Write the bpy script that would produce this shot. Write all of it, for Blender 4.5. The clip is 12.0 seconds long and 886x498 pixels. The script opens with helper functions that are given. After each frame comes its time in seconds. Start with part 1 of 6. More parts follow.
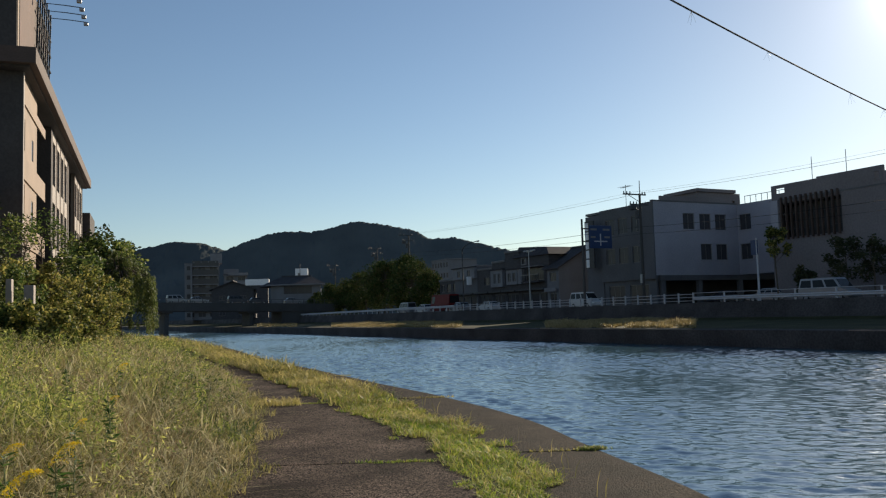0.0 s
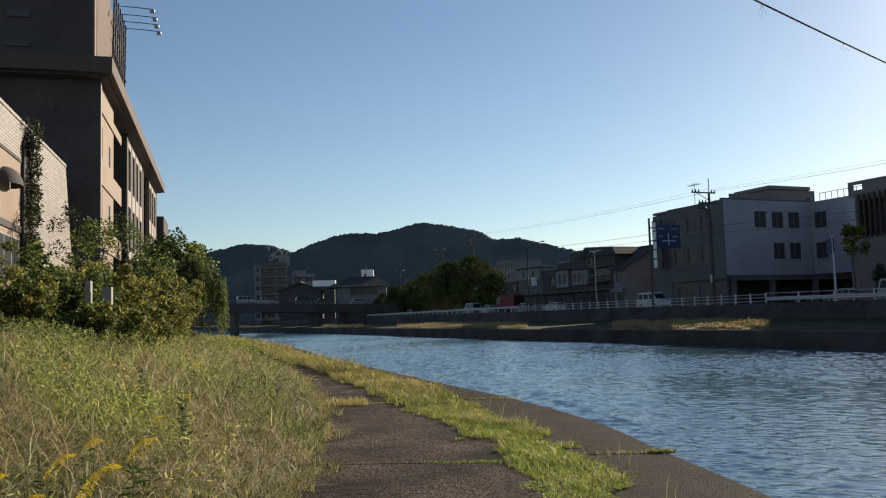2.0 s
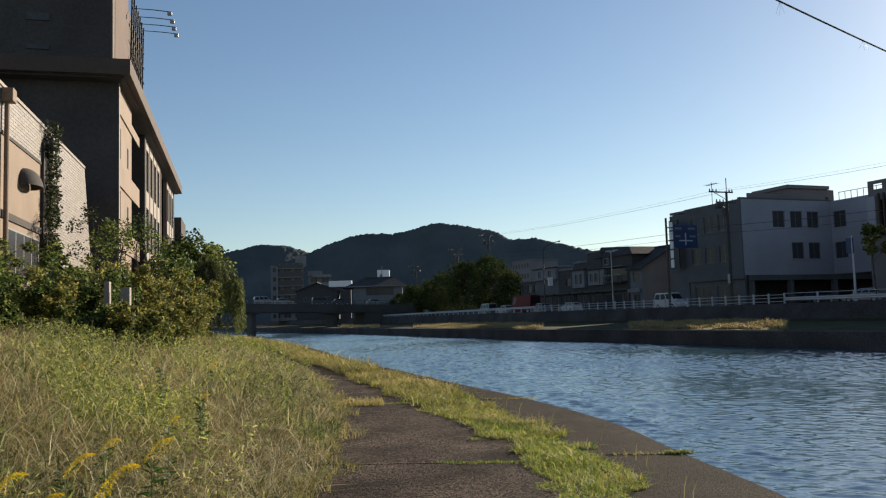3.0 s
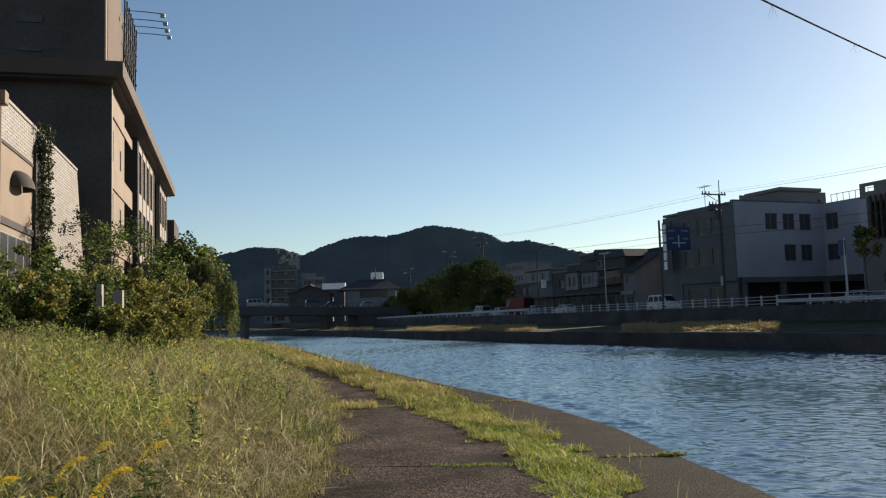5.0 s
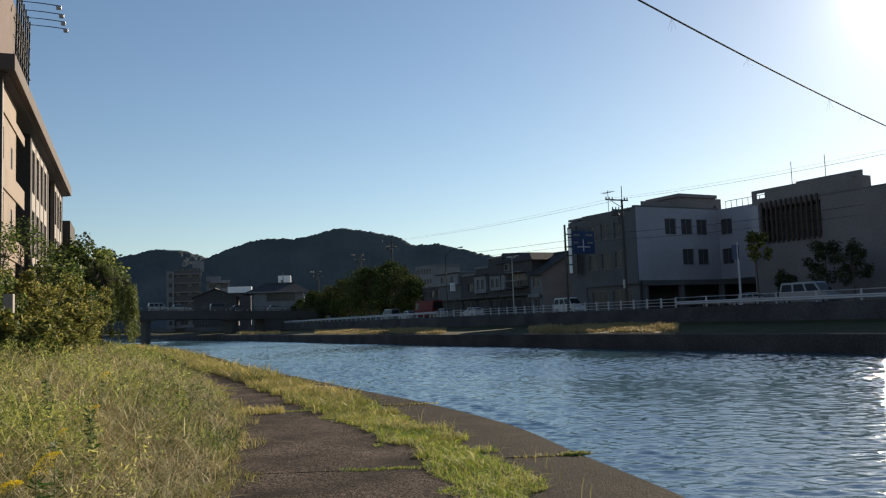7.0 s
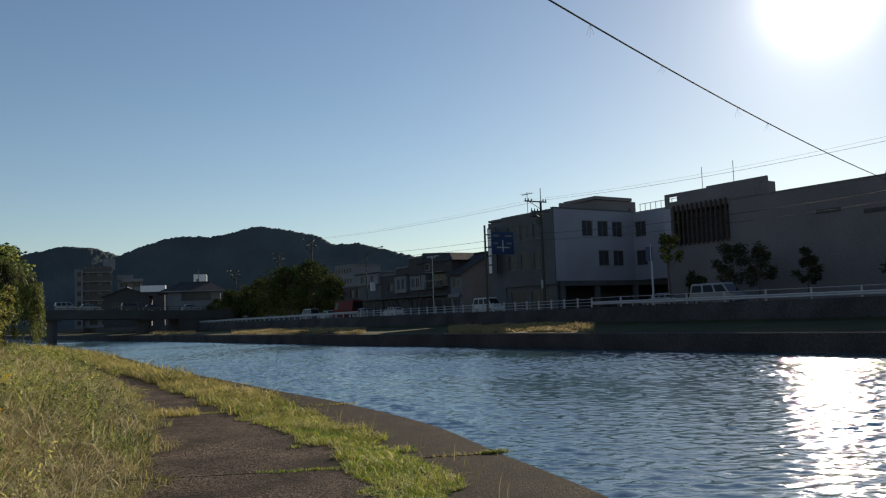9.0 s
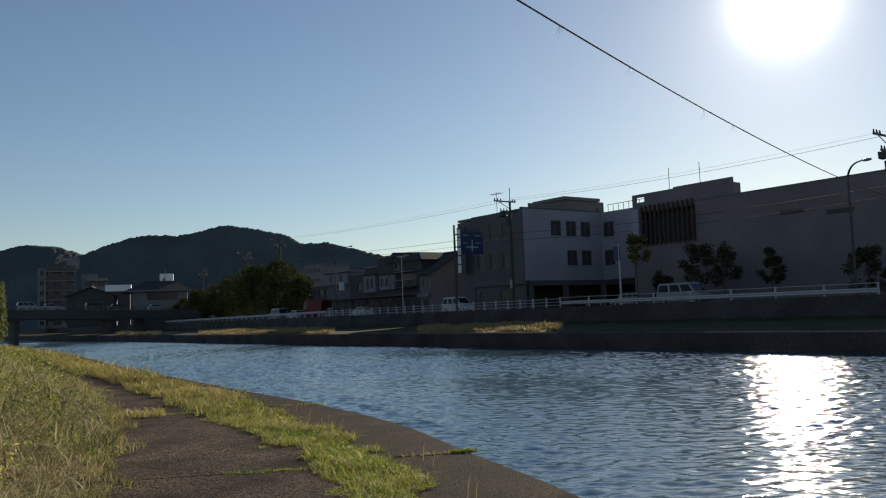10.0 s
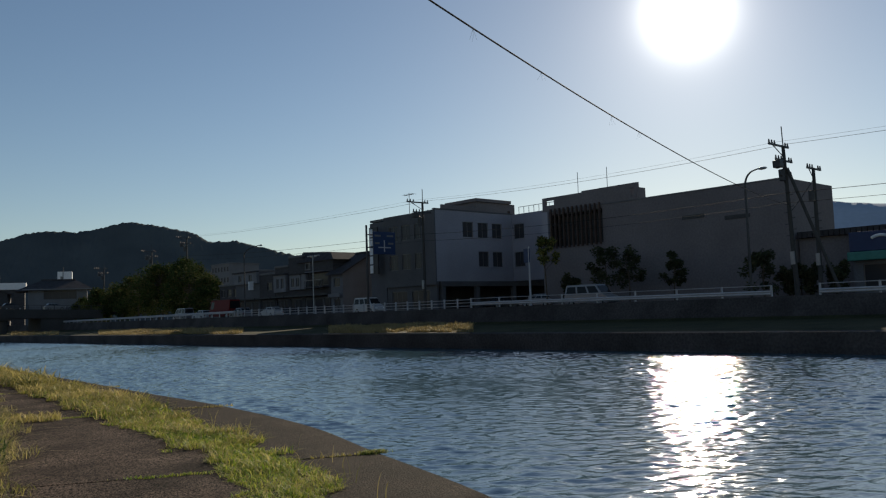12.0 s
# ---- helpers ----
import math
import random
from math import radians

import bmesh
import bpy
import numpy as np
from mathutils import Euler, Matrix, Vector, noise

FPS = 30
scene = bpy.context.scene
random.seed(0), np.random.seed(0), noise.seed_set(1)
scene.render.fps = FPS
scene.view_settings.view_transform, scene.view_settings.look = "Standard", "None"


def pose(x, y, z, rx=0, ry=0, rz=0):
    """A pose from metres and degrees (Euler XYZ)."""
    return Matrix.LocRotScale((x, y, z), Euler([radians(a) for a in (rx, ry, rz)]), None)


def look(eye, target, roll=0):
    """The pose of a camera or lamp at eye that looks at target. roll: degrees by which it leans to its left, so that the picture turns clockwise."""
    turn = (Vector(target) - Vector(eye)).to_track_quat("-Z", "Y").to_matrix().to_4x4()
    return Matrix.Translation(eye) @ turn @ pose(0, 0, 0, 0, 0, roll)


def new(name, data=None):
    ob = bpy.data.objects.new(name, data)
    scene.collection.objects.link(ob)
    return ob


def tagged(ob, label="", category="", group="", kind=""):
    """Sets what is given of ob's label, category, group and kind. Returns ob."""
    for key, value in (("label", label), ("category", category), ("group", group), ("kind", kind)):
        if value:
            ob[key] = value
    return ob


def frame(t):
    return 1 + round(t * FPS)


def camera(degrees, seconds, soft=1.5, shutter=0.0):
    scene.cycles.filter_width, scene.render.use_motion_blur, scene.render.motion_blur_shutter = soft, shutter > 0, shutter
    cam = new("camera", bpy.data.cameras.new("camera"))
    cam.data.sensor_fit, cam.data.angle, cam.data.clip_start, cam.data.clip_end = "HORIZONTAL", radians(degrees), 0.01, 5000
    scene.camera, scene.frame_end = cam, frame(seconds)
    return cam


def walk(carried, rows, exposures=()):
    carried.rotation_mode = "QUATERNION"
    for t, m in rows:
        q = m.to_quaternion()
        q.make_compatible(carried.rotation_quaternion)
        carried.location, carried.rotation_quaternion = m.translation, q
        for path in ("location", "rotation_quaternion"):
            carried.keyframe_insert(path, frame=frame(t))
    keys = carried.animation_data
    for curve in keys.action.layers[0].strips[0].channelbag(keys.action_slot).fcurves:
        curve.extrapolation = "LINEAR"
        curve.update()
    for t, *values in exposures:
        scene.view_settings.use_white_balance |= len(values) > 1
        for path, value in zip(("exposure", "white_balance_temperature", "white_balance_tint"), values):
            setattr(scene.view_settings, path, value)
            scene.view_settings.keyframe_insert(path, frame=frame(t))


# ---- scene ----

# ---------------------------------------------------------------- camera and walk
EYE = 1.6          # eye height over the riverside path
cam = camera(56.15, 12.0, soft=1.2)
walk(cam, [
    (0.0, pose(0, 0, EYE, 94.420, 1.709, 0.000)),
    (0.5, pose(0, 0, EYE, 94.476, 1.702, 1.102)),
    (1.0, pose(0, 0, EYE, 94.521, 1.695, 2.301)),
    (1.5, pose(0, 0, EYE, 94.561, 1.694, 3.450)),
    (2.0, pose(0, 0, EYE, 94.601, 1.696, 4.468)),
    (2.5, pose(0, 0, EYE, 94.629, 1.703, 5.357)),
    (4.5, pose(0, 0, EYE, 94.743, 1.708, 5.721)),
    (5.0, pose(0, 0, EYE, 94.804, 1.778, 5.131)),
    (5.5, pose(0, 0, EYE, 94.889, 1.860, 4.105)),
    (6.0, pose(0, 0, EYE, 94.938, 1.936, 2.330)),
    (6.5, pose(0, 0, EYE, 94.901, 2.013, 0.480)),
    (7.0, pose(0, 0, EYE, 94.814, 2.095, -1.117)),
    (7.5, pose(0, 0, EYE, 94.756, 2.110, -2.511)),
    (9.5, pose(0, 0, EYE, 94.544, 2.106, -7.727)),
    (10.0, pose(0, 0, EYE, 94.493, 2.127, -8.731)),
    (10.5, pose(0, 0, EYE, 94.451, 2.093, -10.105)),
    (11.0, pose(0, 0, EYE, 94.392, 2.075, -11.510)),
    (11.5, pose(0, 0, EYE, 94.362, 2.081, -12.928)),
    (12.0, pose(0, 0, EYE, 94.313, 1.972, -14.816)),
], exposures=[(0.0, 0.6), (2.5, 0.7), (7.0, 0.7), (9.5, 0.36), (10.0, 0.32), (11.0, 0.11), (12.0, 0.12)])

# ---------------------------------------------------------------- world and sun
SUN_AZ, SUN_EL = 32.2, 18.9        # degrees to the right of +y, and above the horizon
RIVER = 27.3                       # the river's heading, degrees to the left of +y
sun_dir = Vector((math.sin(radians(SUN_AZ)) * math.cos(radians(SUN_EL)),
                  math.cos(radians(SUN_AZ)) * math.cos(radians(SUN_EL)), math.sin(radians(SUN_EL))))
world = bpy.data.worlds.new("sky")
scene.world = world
world.use_nodes = True
wt = world.node_tree
for n in list(wt.nodes):
    wt.nodes.remove(n)
w_out = wt.nodes.new("ShaderNodeOutputWorld")
w_sky = wt.nodes.new("ShaderNodeTexSky")
w_sky.sky_type = "NISHITA"
w_sky.sun_disc = False
w_sky.sun_elevation = radians(SUN_EL)
w_sky.sun_rotation = radians(SUN_AZ)
w_sky.altitude = 50
w_sky.air_density, w_sky.dust_density, w_sky.ozone_density = 1.0, 0.17, 2.1
w_bg = wt.nodes.new("ShaderNodeBackground")
w_bg.inputs["Strength"].default_value = 0.066
wt.links.new(w_sky.outputs["Color"], w_bg.inputs["Color"])
# glow added to the sky for the sun's visible disc and bloom
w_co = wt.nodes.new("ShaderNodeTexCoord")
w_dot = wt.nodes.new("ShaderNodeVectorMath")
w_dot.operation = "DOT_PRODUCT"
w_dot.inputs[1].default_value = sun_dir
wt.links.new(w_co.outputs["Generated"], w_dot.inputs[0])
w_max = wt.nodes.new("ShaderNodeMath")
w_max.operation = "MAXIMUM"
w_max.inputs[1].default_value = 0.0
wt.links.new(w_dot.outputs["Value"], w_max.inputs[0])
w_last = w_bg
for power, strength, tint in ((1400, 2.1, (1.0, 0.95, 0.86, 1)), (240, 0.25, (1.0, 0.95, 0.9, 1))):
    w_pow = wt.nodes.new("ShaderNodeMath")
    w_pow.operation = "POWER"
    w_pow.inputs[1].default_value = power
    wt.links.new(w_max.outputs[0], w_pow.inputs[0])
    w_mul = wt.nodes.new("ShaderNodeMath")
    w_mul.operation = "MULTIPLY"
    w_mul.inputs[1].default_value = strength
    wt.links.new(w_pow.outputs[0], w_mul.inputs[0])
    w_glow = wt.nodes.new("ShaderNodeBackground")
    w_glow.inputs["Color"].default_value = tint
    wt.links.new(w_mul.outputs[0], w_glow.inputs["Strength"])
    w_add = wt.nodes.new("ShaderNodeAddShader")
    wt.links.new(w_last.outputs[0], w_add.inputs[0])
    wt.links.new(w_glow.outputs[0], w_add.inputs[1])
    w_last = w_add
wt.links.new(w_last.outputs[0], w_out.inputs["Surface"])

sun_data = bpy.data.lights.new("sun", "SUN")
sun_data.energy = 5.0
sun_data.angle = radians(0.53)
sun_data.color = (1.0, 0.86, 0.66)
sun = new("sun", sun_data)
sun.matrix_world = look(sun_dir * 100, (0, 0, 0))


# ---------------------------------------------------------------- materials
def mat(name, color, rough=0.8, var=0.18, scale=1.5, fine=18.0, bump=0.3, dist=0.01, metal=0.0, spread=0.0, island=0.0,
        stretch=(1, 1, 1), second=None, spec=0.5, through_light=0.0, speckle=0.0):
    """A surface with variation at two scales, fine relief, and a spread from piece to piece or island to island."""
    m = bpy.data.materials.new(name)
    m.use_nodes = True
    t = m.node_tree
    b = t.nodes["Principled BSDF"]
    b.inputs["Roughness"].default_value = rough
    b.inputs["Metallic"].default_value = metal
    b.inputs["Specular IOR Level"].default_value = spec
    co = t.nodes.new("ShaderNodeTexCoord")
    mp = t.nodes.new("ShaderNodeMapping")
    mp.inputs["Scale"].default_value = stretch
    t.links.new(co.outputs["Object"], mp.inputs["Vector"])
    def tex(sc, detail):
        n = t.nodes.new("ShaderNodeTexNoise")
        n.inputs["Scale"].default_value = sc
        n.inputs["Detail"].default_value = detail
        t.links.new(mp.outputs[0], n.inputs["Vector"])
        return n
    big, small = tex(scale, 4), tex(fine, 3)
    mix = t.nodes.new("ShaderNodeMix")
    mix.data_type = "RGBA"
    lo = [c * (1 - var) for c in color]
    hi = [min(1, c * (1 + var)) for c in color] if second is None else list(second)
    mix.inputs["A"].default_value, mix.inputs["B"].default_value = (*lo, 1), (*hi, 1)
    rmp = t.nodes.new("ShaderNodeMapRange")
    rmp.inputs["From Min"].default_value, rmp.inputs["From Max"].default_value = 0.3, 0.7
    t.links.new(big.outputs["Fac"], rmp.inputs["Value"])
    t.links.new(rmp.outputs[0], mix.inputs["Factor"])
    hsv = t.nodes.new("ShaderNodeHueSaturation")
    t.links.new(mix.outputs["Result"], hsv.inputs["Color"])
    val = t.nodes.new("ShaderNodeMapRange")
    val.inputs["From Min"].default_value, val.inputs["From Max"].default_value = 0.35, 0.65
    val.inputs["To Min"].default_value, val.inputs["To Max"].default_value = 1 - var * 0.7, 1 + var * 0.7
    t.links.new(small.outputs["Fac"], val.inputs["Value"])
    last = val.outputs[0]
    if speckle:
        vo = t.nodes.new("ShaderNodeTexVoronoi")
        vo.inputs["Scale"].default_value = 75
        t.links.new(mp.outputs[0], vo.inputs["Vector"])
        sp_bw = t.nodes.new("ShaderNodeRGBToBW")
        t.links.new(vo.outputs["Color"], sp_bw.inputs[0])
        sr = t.nodes.new("ShaderNodeMapRange")
        sr.inputs["From Min"].default_value, sr.inputs["From Max"].default_value = 0.25, 0.75
        sr.inputs["To Min"].default_value, sr.inputs["To Max"].default_value = 1 - speckle, 1 + speckle
        t.links.new(sp_bw.outputs[0], sr.inputs["Value"])
        sm = t.nodes.new("ShaderNodeMath")
        sm.operation = "MULTIPLY"
        t.links.new(last, sm.inputs[0])
        t.links.new(sr.outputs[0], sm.inputs[1])
        last = sm.outputs[0]
    if spread or island:
        src = (t.nodes.new("ShaderNodeObjectInfo").outputs["Random"] if spread else t.nodes.new("ShaderNodeNewGeometry").outputs["Random Per Island"])
        k = spread or island
        v2 = t.nodes.new("ShaderNodeMapRange")
        v2.inputs["To Min"].default_value, v2.inputs["To Max"].default_value = 1 - k, 1 + k
        t.links.new(src, v2.inputs["Value"])
        mu = t.nodes.new("ShaderNodeMath")
        mu.operation = "MULTIPLY"
        t.links.new(last, mu.inputs[0])
        t.links.new(v2.outputs[0], mu.inputs[1])
        last = mu.outputs[0]
    t.links.new(last, hsv.inputs["Value"])
    t.links.new(hsv.outputs[0], b.inputs["Base Color"])
    if bump:
        bp = t.nodes.new("ShaderNodeBump")
        bp.inputs["Strength"].default_value, bp.inputs["Distance"].default_value = bump, dist
        t.links.new(small.outputs["Fac"], bp.inputs["Height"])
        t.links.new(bp.outputs[0], b.inputs["Normal"])
    if through_light:
        out = t.nodes["Material Output"]
        tr = t.nodes.new("ShaderNodeBsdfTranslucent")
        t.links.new(hsv.outputs[0], tr.inputs["Color"])
        ms = t.nodes.new("ShaderNodeMixShader")
        ms.inputs[0].default_value = through_light
        t.links.new(b.outputs[0], ms.inputs[1])
        t.links.new(tr.outputs[0], ms.inputs[2])
        t.links.new(ms.outputs[0], out.inputs["Surface"])
    return m


def leafy(name, colors, through_light=0.35, rough=0.6, patch=0.12, spec=0.25):
    """Leaves or blades: every island takes its colour from a ramp, shifted by broad patches."""
    m = bpy.data.materials.new(name)
    m.use_nodes = True
    t = m.node_tree
    b = t.nodes["Principled BSDF"]
    b.inputs["Roughness"].default_value = rough
    b.inputs["Specular IOR Level"].default_value = spec
    geo = t.nodes.new("ShaderNodeNewGeometry")
    co = t.nodes.new("ShaderNodeTexCoord")
    ns = t.nodes.new("ShaderNodeTexNoise")
    ns.inputs["Scale"].default_value = patch
    ns.inputs["Detail"].default_value = 3
    t.links.new(co.outputs["Object"], ns.inputs["Vector"])
    ad = t.nodes.new("ShaderNodeMath")
    ad.operation = "MULTIPLY_ADD"
    ad.inputs[1].default_value, ad.inputs[2].default_value = 1.6, -0.8
    t.links.new(ns.outputs["Fac"], ad.inputs[0])
    sm = t.nodes.new("ShaderNodeMath")
    sm.operation = "ADD"
    t.links.new(ad.outputs[0], sm.inputs[0])
    t.links.new(geo.outputs["Random Per Island"], sm.inputs[1])
    rp = t.nodes.new("ShaderNodeValToRGB")
    el = rp.color_ramp.elements
    while len(el) < len(colors):
        el.new(0.5)
    for i, c in enumerate(colors):
        el[i].position = i / (len(colors) - 1)
        el[i].color = (*c, 1)
    t.links.new(sm.outputs[0], rp.inputs[0])
    t.links.new(rp.outputs[0], b.inputs["Base Color"])
    out = t.nodes["Material Output"]
    tr = t.nodes.new("ShaderNodeBsdfTranslucent")
    t.links.new(rp.outputs[0], tr.inputs["Color"])
    ms = t.nodes.new("ShaderNodeMixShader")
    ms.inputs[0].default_value = through_light
    t.links.new(b.outputs[0], ms.inputs[1])
    t.links.new(tr.outputs[0], ms.inputs[2])
    t.links.new(ms.outputs[0], out.inputs["Surface"])
    return m


def water_material():
    m = bpy.data.materials.new("river_water")
    m.use_nodes = True
    t = m.node_tree
    b = t.nodes["Principled BSDF"]
    # body colour and index (water is 1.33) raised to brighten the river's reflections
    b.inputs["Base Color"].default_value = (0.045, 0.10, 0.128, 1)
    b.inputs["Roughness"].default_value = 0.04
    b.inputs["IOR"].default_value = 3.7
    co = t.nodes.new("ShaderNodeTexCoord")
    last = None
    # chop and fine shimmer on top of the modelled waves: (size, crest length, heading, height)
    for sc, crest, head, height in ((6.0, 3.0, 62, 0.014), (15.0, 2.4, 50, 0.006)):
        mp = t.nodes.new("ShaderNodeMapping")
        mp.vector_type = "TEXTURE"
        mp.inputs["Scale"].default_value = (1, crest, 1)
        mp.inputs["Rotation"].default_value = (0, 0, radians(head))
        t.links.new(co.outputs["Object"], mp.inputs["Vector"])
        ns = t.nodes.new("ShaderNodeTexNoise")
        ns.inputs["Scale"].default_value = sc
        ns.inputs["Detail"].default_value = 2.5
        ns.inputs["Distortion"].default_value = 0.4
        t.links.new(mp.outputs[0], ns.inputs["Vector"])
        bp = t.nodes.new("ShaderNodeBump")
        bp.inputs["Strength"].default_value = 1.0
        bp.inputs["Distance"].default_value = height
        t.links.new(ns.outputs["Fac"], bp.inputs["Height"])
        if last:
            t.links.new(last.outputs[0], bp.inputs["Normal"])
        last = bp
    t.links.new(last.outputs[0], b.inputs["Normal"])
    return m


def glass_material(name, tint=(0.03, 0.035, 0.04), rough=0.04):
    m = bpy.data.materials.new(name)
    m.use_nodes = True
    b = m.node_tree.nodes["Principled BSDF"]
    b.inputs["Base Color"].default_value = (*tint, 1)
    b.inputs["Roughness"].default_value = rough
    b.inputs["IOR"].default_value = 1.5
    b.inputs["Specular IOR Level"].default_value = 0.18
    return m


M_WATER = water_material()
M_GLASS = glass_material("window_glass", (0.055, 0.055, 0.06), 0.15)
M_CARGLASS = glass_material("car_glass", (0.015, 0.018, 0.02))
M_SOIL = mat("dry_soil_and_litter", (0.065, 0.05, 0.03), 0.95, 0.35, 0.8, 25, 0.6, 0.03, second=(0.05, 0.055, 0.02))
M_FARLAND = mat("far_ground", (0.05, 0.05, 0.048), 0.95, 0.25, 0.05, 2.0, 0.3, 0.05)
M_PATH = mat("worn_asphalt_path", (0.036, 0.025, 0.020), 0.95, 0.5, 0.9, 85, 1.0, 0.025, spread=0.06, spec=0.1, second=(0.082, 0.060, 0.048), speckle=1.7)
M_CAP = mat("weathered_bank_concrete", (0.016, 0.0118, 0.0095), 0.95, 0.45, 0.9, 45, 1.0, 0.02, spread=0.1, spec=0.1, second=(0.033, 0.024, 0.018), speckle=1.1)
M_BANKWALL = mat("stained_river_wall", (0.066, 0.061, 0.06), 0.95, 0.3, 0.35, 7, 0.3, 0.01, spec=0.15)
M_LEDGE = mat("pale_ledge_concrete", (0.20, 0.18, 0.15), 0.9, 0.3, 0.6, 12, 0.3, 0.01, spec=0.2)
M_ROAD = mat("road_asphalt", (0.05, 0.05, 0.05), 0.85, 0.2, 0.4, 40, 0.4, 0.008)
M_BERM = mat("berm_turf", (0.045, 0.052, 0.024), 0.95, 0.3, 0.35, 6, 0.6, 0.05, second=(0.065, 0.062, 0.03), spec=0.1)
M_GRASS_DRY = leafy("tall_dry_grass", ((0.04, 0.05, 0.017), (0.15, 0.14, 0.045), (0.34, 0.28, 0.11), (0.84, 0.76, 0.46), (0.28, 0.18, 0.09)), 0.33, patch=0.3)
M_GRASS_GREEN = leafy("green_weeds", ((0.035, 0.07, 0.017), (0.13, 0.18, 0.04), (0.32, 0.36, 0.08), (0.58, 0.55, 0.17)), 0.45, patch=0.4)
M_GRASS_VERGE = leafy("verge_grass", ((0.09, 0.18, 0.018), (0.23, 0.34, 0.03), (0.42, 0.47, 0.06), (0.62, 0.54, 0.16)), 0.45, patch=0.35)
M_GRASS_GOLD = leafy("ripe_bank_grass", ((0.17, 0.18, 0.045), (0.40, 0.35, 0.11), (0.64, 0.52, 0.23)), 0.42, patch=0.5)
M_STALK = leafy("bleached_stalks", ((0.36, 0.29, 0.12), (0.60, 0.49, 0.24), (0.82, 0.71, 0.43)), 0.3, patch=0.4)
# pale tone that stands for sunlight on parts of the far terrace
M_STRAW_SUNLIT = leafy("sunlit_pale_straw", ((0.22, 0.18, 0.075), (0.36, 0.28, 0.125), (0.48, 0.38, 0.19)), 0.3, patch=0.3)
M_FLOWER = leafy("goldenrod_flower", ((0.55, 0.46, 0.04), (0.84, 0.62, 0.03), (0.88, 0.56, 0.02)), 0.3)
M_WEED_LEAF = leafy("dark_weed_leaves", ((0.02, 0.05, 0.012), (0.05, 0.10, 0.022), (0.11, 0.17, 0.04)), 0.4, patch=0.5)
M_STEM = mat("weed_stem", (0.10, 0.13, 0.04), 0.7, 0.2, 3, 20, 0.2, 0.002)
# the ramp's brightest tone stands in for sunlit specks on the leaves
M_LEAF_BUSH = leafy("bush_leaves", ((0.025, 0.045, 0.014), (0.05, 0.085, 0.022), (0.12, 0.155, 0.04), (0.32, 0.33, 0.10)), 0.48, patch=0.3)
# dark ivy, and the shade put into one sapling's leaves
M_LEAF_IVY_SHADE = leafy("dark_ivy_and_shaded_leaves", ((0.014, 0.02, 0.01), (0.03, 0.04, 0.016), (0.07, 0.085, 0.03)), 0.2, patch=0.5)
# yellowing foliage, with sunlight on the leaves put into the tones
M_LEAF_YELLOW = leafy("yellowing_and_sunlit_leaves", ((0.04, 0.06, 0.016), (0.11, 0.13, 0.032), (0.24, 0.23, 0.055), (0.42, 0.35, 0.11)), 0.45, patch=0.4)
M_LEAF_WILLOW = leafy("willow_leaves", ((0.05, 0.075, 0.02), (0.11, 0.135, 0.038), (0.19, 0.20, 0.06)), 0.4, patch=0.3)
M_LEAF_DARK = leafy("dark_tree_leaves", ((0.02, 0.042, 0.013), (0.05, 0.075, 0.022), (0.08, 0.095, 0.03), (0.125, 0.10, 0.038)), 0.12, 0.9, patch=0.12, spec=0.05)
M_LEAF_STREET = leafy("dusky_street_leaves", ((0.035, 0.045, 0.025), (0.055, 0.065, 0.035), (0.09, 0.085, 0.045)), 0.1, 0.9, patch=0.3, spec=0.05)
M_BARK = mat("bark", (0.09, 0.07, 0.05), 0.9, 0.3, 4, 25, 0.8, 0.02, stretch=(1, 1, 0.3))
# grey-blue leaf tones stand in for haze over the woods
M_HILL = leafy("haze_greyed_woods", ((0.068, 0.078, 0.082), (0.10, 0.112, 0.112), (0.13, 0.142, 0.13)), 0.0, 1.0, patch=0.01, spec=0.0)
# haze put into the colour: the ridge itself is painted pale blue-grey
M_HILL_FAR = mat("haze_coloured_far_ridge", (0.42, 0.47, 0.54), 1.0, 0.05, 0.003, 0.05, 0.0, spec=0.0)
M_BROWN = mat("brown_tiled_concrete", (0.072, 0.047, 0.037), 0.8, 0.15, 0.5, 9, 0.25, 0.01, stretch=(1, 1, 2))
M_RUST = mat("red_brown_tiles", (0.085, 0.046, 0.034), 0.8, 0.15, 0.5, 9, 0.2, 0.01)
# dark render whose tone also stands for shade on end wall and recesses
M_DARKWALL_SHADE = mat("dark_render_with_shade", (0.058, 0.05, 0.047), 0.9, 0.2, 0.3, 8, 0.25, 0.01)
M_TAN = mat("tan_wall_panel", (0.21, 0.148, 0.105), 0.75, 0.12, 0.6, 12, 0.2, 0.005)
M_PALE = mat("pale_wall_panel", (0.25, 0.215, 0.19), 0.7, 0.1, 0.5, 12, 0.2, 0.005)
M_TILE = mat("small_beige_tiles", (0.22, 0.19, 0.17), 0.55, 0.08, 0.7, 15, 0.2, 0.004, island=0.12)
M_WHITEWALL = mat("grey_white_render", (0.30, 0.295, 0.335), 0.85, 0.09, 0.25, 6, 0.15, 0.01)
# a little blue put into the grey for the tint of shade
M_GREYWALL = mat("grey_concrete_facade", (0.10, 0.10, 0.107), 0.85, 0.12, 0.25, 6, 0.2, 0.01)
M_APT = mat("grey_apartment_render", (0.16, 0.16, 0.168), 0.85, 0.1, 0.3, 5, 0.15, 0.01)
M_DIMWALL = mat("brown_grey_facade", (0.17, 0.15, 0.152), 0.85, 0.14, 0.2, 5, 0.2, 0.01)
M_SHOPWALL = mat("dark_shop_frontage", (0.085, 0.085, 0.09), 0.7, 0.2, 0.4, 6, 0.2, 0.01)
M_ROOF = mat("roof_edge_metal", (0.12, 0.12, 0.125), 0.6, 0.15, 0.6, 10, 0.2, 0.01, metal=0.2)
